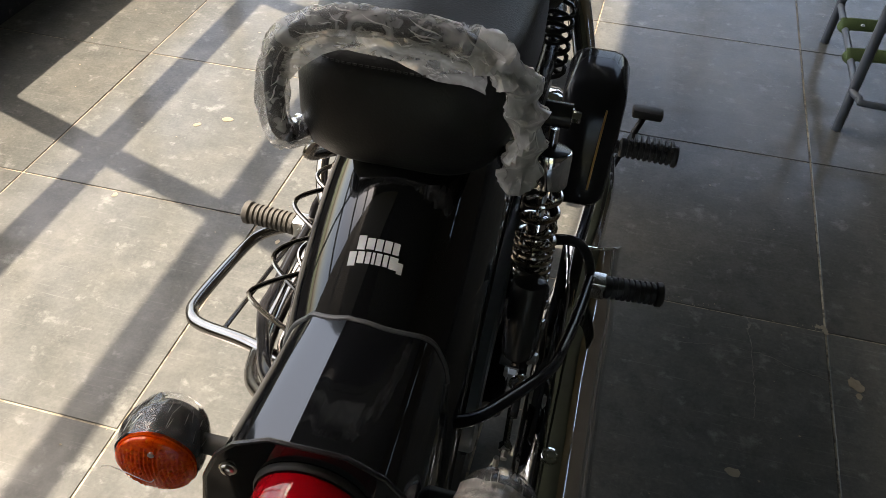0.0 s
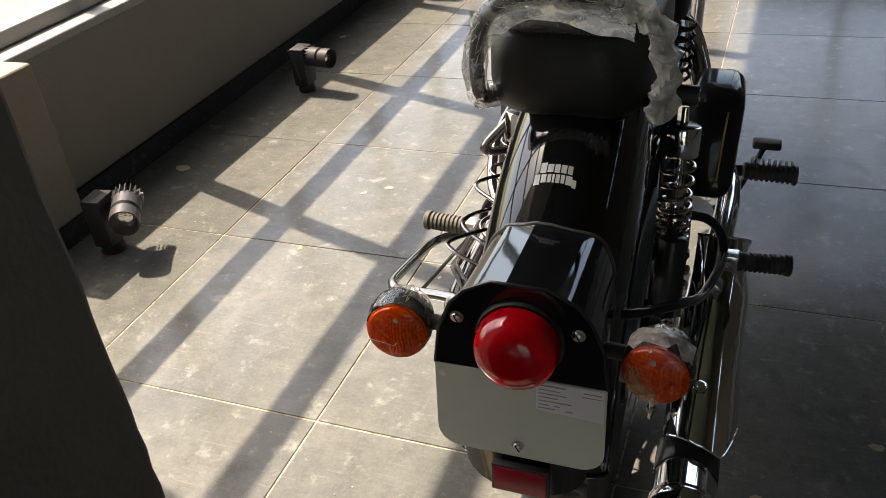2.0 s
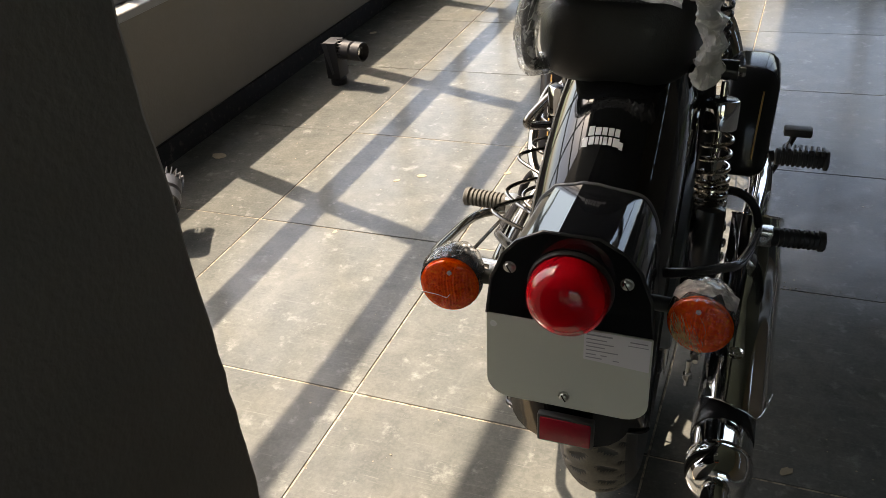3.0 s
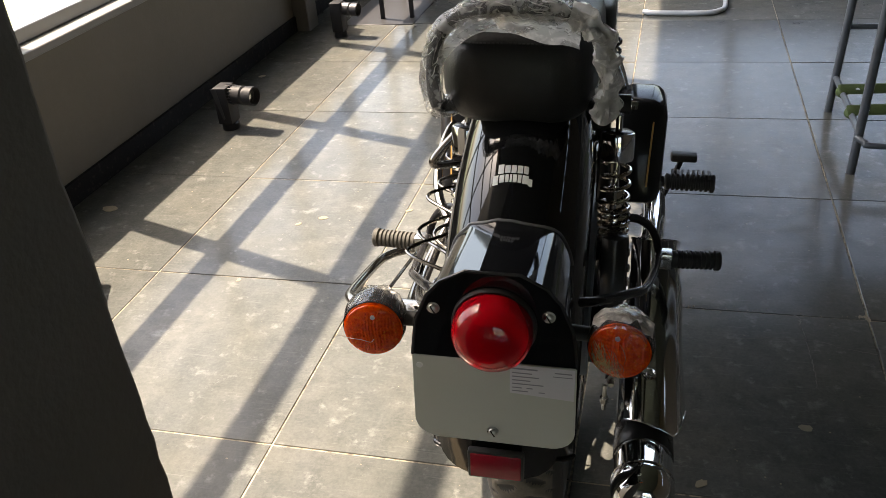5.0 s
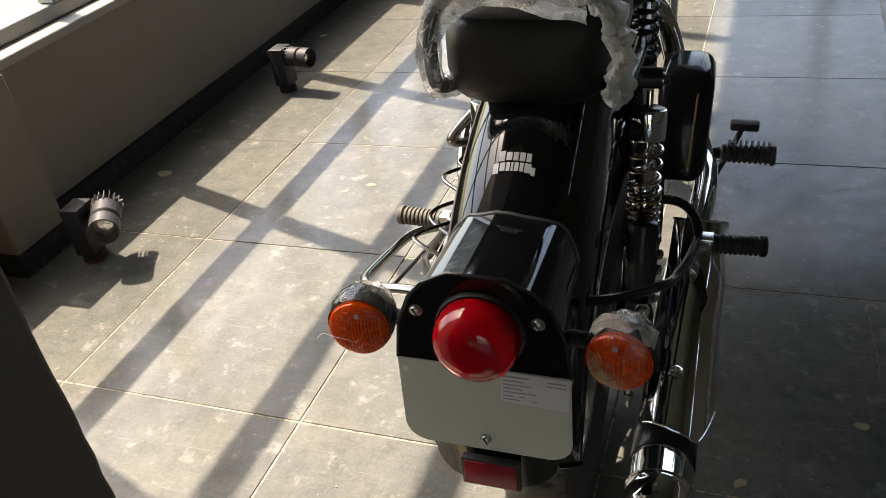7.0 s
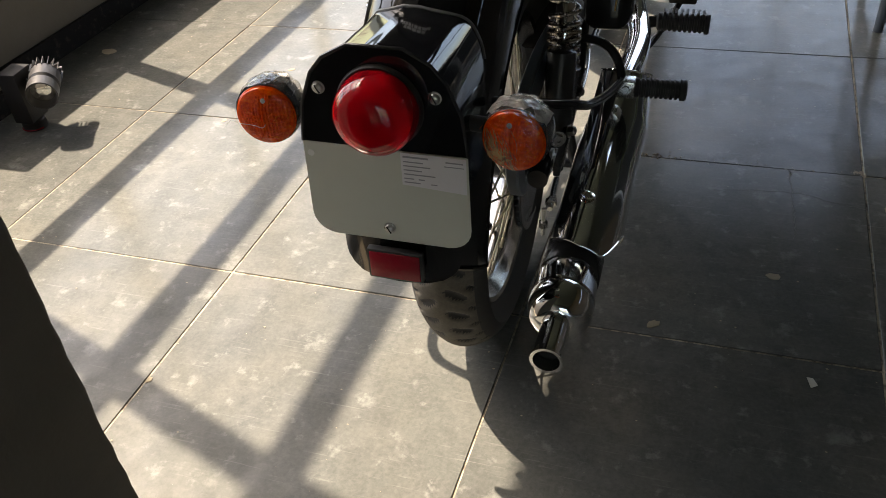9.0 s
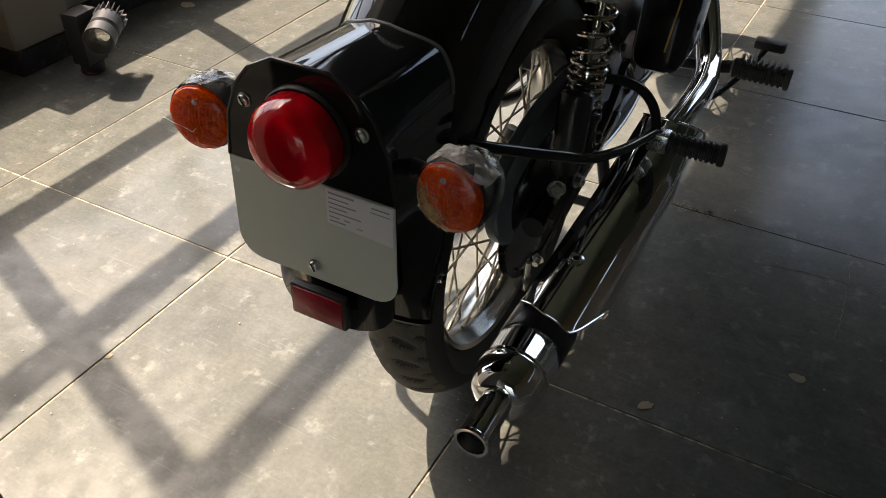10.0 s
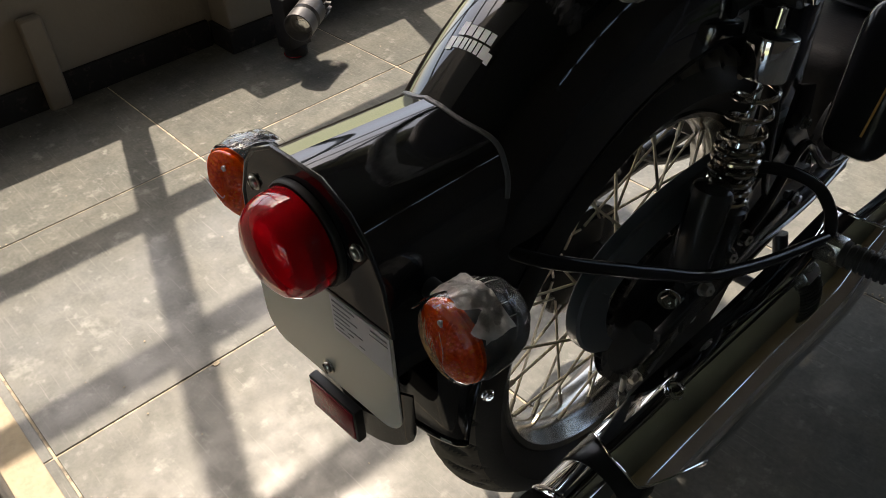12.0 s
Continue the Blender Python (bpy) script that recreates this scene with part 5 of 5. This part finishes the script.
# ---------------------------------------------------------------- spotlights standing on the floor
def spotlight(x, y, yaw, tilt, label, flare, size=1.0, ring=False):
    """A track spotlight stood on its adapter: driver box, arm, head with cooling fins."""
    base = new("spotlight")
    base.matrix_world = pose(x, y, 0, 0, 0, yaw)
    tagged(base, label, "spotlight", "floor spotlights")
    part("adapter", turned(((0.034, 0.0), (0.036, 0.004), (0.036, 0.026), (0.030, 0.032), (0.022, 0.036)), (0, 0, 0), (0, 0, 1), 28), POWDER, base)
    if ring:
        part("collar", tube([(0.0375 * math.cos(t), 0.0375 * math.sin(t), 0.006) for t in [math.pi * (1.15 + 0.75 * k / 16) for k in range(17)]], 0.0014, 6, 1), DARKRED, base, "thin red collar")
    part("driver_box", block((0.062, 0.080, 0.158), pose(0, 0, 0.112), 0.003, 2), POWDER, base, "upright black driver box")
    if flare:
        part("side_plate", slab([(-0.038, 0.188), (-0.012, 0.188), (0.004, 0.06), (-0.004, 0.05)], 0.0012, Matrix.Translation((0, -0.0405, 0)) @ pose(0, 0, 0, 90, 0, 0)), SPOTGREY, base, "dull grey side plate", smooth=False)
    part("arm", tube(((0.028, 0.0, 0.150), (0.050, 0.0, 0.150), (0.074, 0.0, 0.148)), 0.010, 12, 3), POWDER, base)
    c = Vector((0.098, -0.01, 0.150))
    way = Vector((math.sin(radians(tilt[0])), -math.cos(radians(tilt[0])), math.tan(radians(tilt[1])))).normalized()
    head = part("head", turned(((0.030, -0.046), (0.046, -0.044), (0.047, 0.012), (0.040, 0.020), (0.040, 0.028), (0.0475, 0.032), (0.0475, 0.078), (0.044, 0.079), (0.038, 0.048), (0.030, 0.040)), c, way, 36), POWDER if flare else SPOTGREY, base, "dark cylindrical lamp head", sharp=30)
    part("lens", turned(((0.036, 0.046), (0.024, 0.053), (0.0, 0.056)), c, way, 28), LENS, head, "clear glass lens")
    u = way.orthogonal().normalized()
    v = way.cross(u)
    if size != 1.0:
        head.matrix_basis = Matrix.Translation((0.068 + 0.144 * (size - 0.74), -0.006, 0.152)) @ Matrix.Scale(size, 4) @ Matrix.Translation(-c)
    for k in range(18):
        a = 2 * math.pi * k / 18
        d = math.cos(a) * u + math.sin(a) * v
        m = Matrix((v * math.cos(a) - u * math.sin(a), d, way)).transposed().to_4x4()
        part("cooling_fin", block((0.0022, 0.020, 0.046), Matrix.Translation(c + d * 0.040 - way * 0.060) @ m, 0), SPOTGREY, head, smooth=False)
    return base


spotlight(-1.605, 0.935, 6, (26, -6), "black floor spotlight with finned head beside the low pier", False, 0.93, True)
spotlight(-1.600, 2.205, 0, (80, 0), "black floor spotlight turned along the sunlit floor", True, 0.84)
spotlight(-1.565, 3.50, 0, (80, -3), "black floor spotlight near the dark pier", False, 0.74)

# ---------------------------------------------------------------- stool with webbing
def stool(x, y, w, d, h):
    s = new("stool")
    s.matrix_world = pose(x, y, 0)
    tagged(s, "tall grey tube stool with olive green webbing straps", "stool", "stools by the window hall")
    r = 0.0145
    feet = [(0, 0), (w, 0), (w, d), (0, d)]
    for fx, fy in feet:
        ix, iy = (0.035 if fx == 0 else -0.035), (0.035 if fy == 0 else -0.035)
        part("leg", tube(((fx, fy, 0.0), (fx + ix, fy + iy, h)), r, 14, 1, smooth_path=False), STOOLGREY, s)
    q = 0.14
    part("foot_rail", tube(((0.007, 0.0, q), (0.007, d, q)), 0.0105, 12, 1, smooth_path=False), STOOLGREY, s)
    part("foot_rail", tube(((w - 0.007, 0.0, q), (w - 0.007, d, q)), 0.0105, 12, 1, smooth_path=False), STOOLGREY, s)
    part("foot_rail", tube(((0.0, 0.0, q - 0.01), (0.02, -0.03, q - 0.015), (0.06, -0.045, q - 0.02), (w - 0.06, -0.045, q - 0.02), (w - 0.02, -0.03, q - 0.015), (w, 0.0, q - 0.01)), 0.0105, 12, 5), STOOLGREY, s)
    part("cross_rail", tube(((0.02, d, 0.33), (w - 0.02, d, 0.33)), 0.0105, 12, 1, smooth_path=False), STOOLGREY, s)
    for k, yy in enumerate((0.17, 0.37)):
        pts = [(-0.006, yy, q + 0.010), (0.02, yy, q + 0.016), (w * 0.5, yy + 0.05, q + 0.006), (w - 0.02, yy + 0.05, q + 0.016), (w + 0.004, yy + 0.05, q + 0.008)]
        strap = part("strap", tube(pts, 0.021, 8, 6, flat=0.16), OLIVE, s, "olive green webbing strap")
        part("strap_loop", tube([(0.007 + 0.0145 * math.cos(t), yy + 0.0, q + 0.0145 * math.sin(t)) for t in [2 * math.pi * j / 14 for j in range(14)]], 0.018, 8, 1, closed=True, flat=0.15), OLIVE, strap)
        bolt(strap, (0.055, yy, q + 0.016), (0, 0, 1), 0.005, 0.004, STEEL, "rivet")
    part("seat_frame", tube([(0.035, 0.035, h), (w - 0.035, 0.035, h), (w - 0.035, d - 0.035, h), (0.035, d - 0.035, h)], r, 12, 1, closed=True, smooth_path=False), STOOLGREY, s)
    part("seat", block((w - 0.07, d - 0.07, 0.02), pose(w / 2, d / 2, h + 0.012), 0.008, 2), OLIVE, s, "olive green canvas seat")
    return s


stool(0.805, 1.945, 0.50, 0.55, 0.74)

# ---------------------------------------------------------------- far things on the floor
base = tagged(part("display_base", tube(((0.05, 3.86, 0.014), (0.12, 3.83, 0.014), (0.36, 3.82, 0.014), (0.44, 3.86, 0.014), (0.475, 3.96, 0.014), (0.48, 4.35, 0.014)), 0.013, 12, 6), TUBEWHITE), "white tubular floor base of a display stand", "display stand")
rack = new("low_stand")
rack.matrix_world = pose(-1.42, 3.82, 0)
tagged(rack, "low black metal stand on a thin mat", "stand")
for fx, fy in ((0, 0), (0.17, 0.02), (0.17, 0.42), (0, 0.42)):
    part("leg", block((0.022, 0.022, 0.30), pose(fx, fy, 0.15), 0.002, 1), POWDER, rack)
part("top", block((0.23, 0.50, 0.02), pose(0.085, 0.21, 0.31), 0.004, 1), POWDER, rack)
mat_ob = tagged(part("floor_mat", block((0.42, 0.55, 0.004), pose(-1.42, 3.98, 0.002), 0.001, 1), SPOTGREY), "thin grey mat on the floor", "mat")
scrap = tagged(part("paper_scrap", slab([(0, 0), (0.014, 0.004), (0.012, 0.022), (0.002, 0.026)], 0.001, pose(0.600, 0.352, 0.003, 0, 0, 20)), PAPER, smooth=False), "small scrap of pale paper on the floor", "paper scrap")

# stains and spilt spots of cement on the floor
def blot(x, y, r, seed):
    rnd = random.Random(seed)
    k = 14
    ring = [(r * (0.75 + 0.45 * rnd.random()) * math.cos(2 * math.pi * i / k), r * 0.7 * (0.75 + 0.45 * rnd.random()) * math.sin(2 * math.pi * i / k)) for i in range(k)]
    return tagged(part("cement_spot", slab(ring, 0.0012, pose(x, y, 0.0012, 0, 0, rnd.uniform(0, 180))), SCREED, smooth=False), "dried pale cement spot on the floor", "cement spot", "cement spots")


for i, (x, y, r) in enumerate(((-1.72, 1.46, 0.030), (-1.02, 1.07, 0.010), (0.310, 0.460, 0.014), (0.775, 0.949, 0.020), (0.779, 0.918, 0.009), (-0.97, 1.42, 0.012), (-0.90, 1.47, 0.016), (-0.62, 1.55, 0.014), (-1.75, 2.85, 0.022), (-0.62, 0.08, 0.008), (0.53, 0.66, 0.014), (-0.55, 1.02, 0.008))):
    blot(x, y, r, i)

# cracks and crumbled joint filling
def crack(pts, half, mat, seed, name="crack"):
    rnd = random.Random(seed)
    path = spline([(x, y, 0) for x, y in pts], 8)
    bm = bmesh.new()
    rows = []
    for i, p in enumerate(path):
        tan = (path[min(i + 1, len(path) - 1)] - path[max(i - 1, 0)]).normalized()
        side = Vector((-tan.y, tan.x, 0))
        w = half * rnd.uniform(0.35, 1.3)
        p = p + side * rnd.uniform(-0.0025, 0.0025) * (1 if name == "crack" else 0)
        rows.append([bm.verts.new(p + side * w + Vector((0, 0, 0.0014))), bm.verts.new(p + Vector((0, 0, 0.0019))), bm.verts.new(p - side * w + Vector((0, 0, 0.0014)))])
    for a, b in zip(rows, rows[1:]):
        for k in range(2):
            bm.faces.new((a[k], a[k + 1], b[k + 1], b[k]))
    return part(name, bm, mat, floor)


crack(((0.548, 1.088), (0.563, 1.066), (0.557, 1.043), (0.563, 1.006), (0.566, 0.944), (0.569, 0.897), (0.571, 0.844), (0.569, 0.799)), 0.0010, CRACK, 1)
crack(((0.548, 1.088), (0.560, 1.068), (0.556, 1.045)), 0.0026, CRACK, 7)
crack(((0.389, 0.961), (0.485, 0.978), (0.581, 0.981), (0.650, 0.957), (0.727, 0.943)), 0.0007, CRACK, 2)
crack(((0.70, 1.098), (0.716, 1.10), (0.728, 1.080)), 0.006, SCREED, 4)
crumb = None
rnd = random.Random(11)
for k in range(90):
    x = rnd.choice((rnd.gauss(0.22, 0.07), rnd.uniform(0.12, 0.72)))
    y = 1.0875 + rnd.gauss(0.004, 0.007)
    m = pose(x, y, 0.002, rnd.uniform(0, 90), rnd.uniform(0, 90), rnd.uniform(0, 180)) @ Matrix.Scale(rnd.uniform(0.3, 1.0) if x < 0.3 else rnd.uniform(0.2, 0.5), 4)
    if crumb is None:
        b = bmesh.new()
        bmesh.ops.create_icosphere(b, subdivisions=1, radius=0.0035)
        for v in b.verts:
            v.co *= rnd.uniform(0.6, 1.2)
        crumb = part("crumb", b, SCREED, floor, smooth=False)
        crumb.matrix_basis = m
    else:
        twin(crumb, m, floor)

# fine white grit trodden over the floor
rnd = random.Random(31)
grit = bmesh.new()
for k in range(900):
    x, y, r = rnd.uniform(-1.8, 1.5), rnd.uniform(-0.9, 3.2), 0.0006 + 0.0022 * rnd.random() ** 3
    n, turn = rnd.choice((4, 5, 6)), rnd.uniform(0, 6.28)
    ring = [grit.verts.new((x + r * rnd.uniform(0.6, 1.6) * math.cos(turn + 2 * math.pi * i / n), y + r * rnd.uniform(0.5, 1.2) * math.sin(turn + 2 * math.pi * i / n), 0.0018)) for i in range(n)]
    tip = grit.verts.new((x, y, 0.0024))
    for i in range(n):
        grit.faces.new((ring[i], ring[(i + 1) % n], tip))
tagged(part("grit", grit, SCREED, floor, smooth=False), kind="stuff")

# ---------------------------------------------------------------- floor slabs
JX, JY, SX, SY = 0.0485, 0.426, 0.6750, 0.6610
bm = block((SX - 0.0046, SY - 0.0046, 0.03), pose(0, 0, -0.015), 0.0012, 1)
first = part("slab", bm, CEMENT, floor, smooth=False)
first.matrix_basis = pose(JX + SX / 2, JY + SY / 2, 0, 0.12, -0.10)
tip_rng = random.Random(4)
for i in range(-3, 7):
    for j in range(-11, 10):
        if (i, j) != (0, 0):
            o = first.copy()
            scene.collection.objects.link(o)
            o.parent = floor
            o.matrix_basis = pose(JX + SX * (i + 0.5), JY + SY * (j + 0.5), 0, tip_rng.uniform(-0.13, 0.13), tip_rng.uniform(-0.13, 0.13))
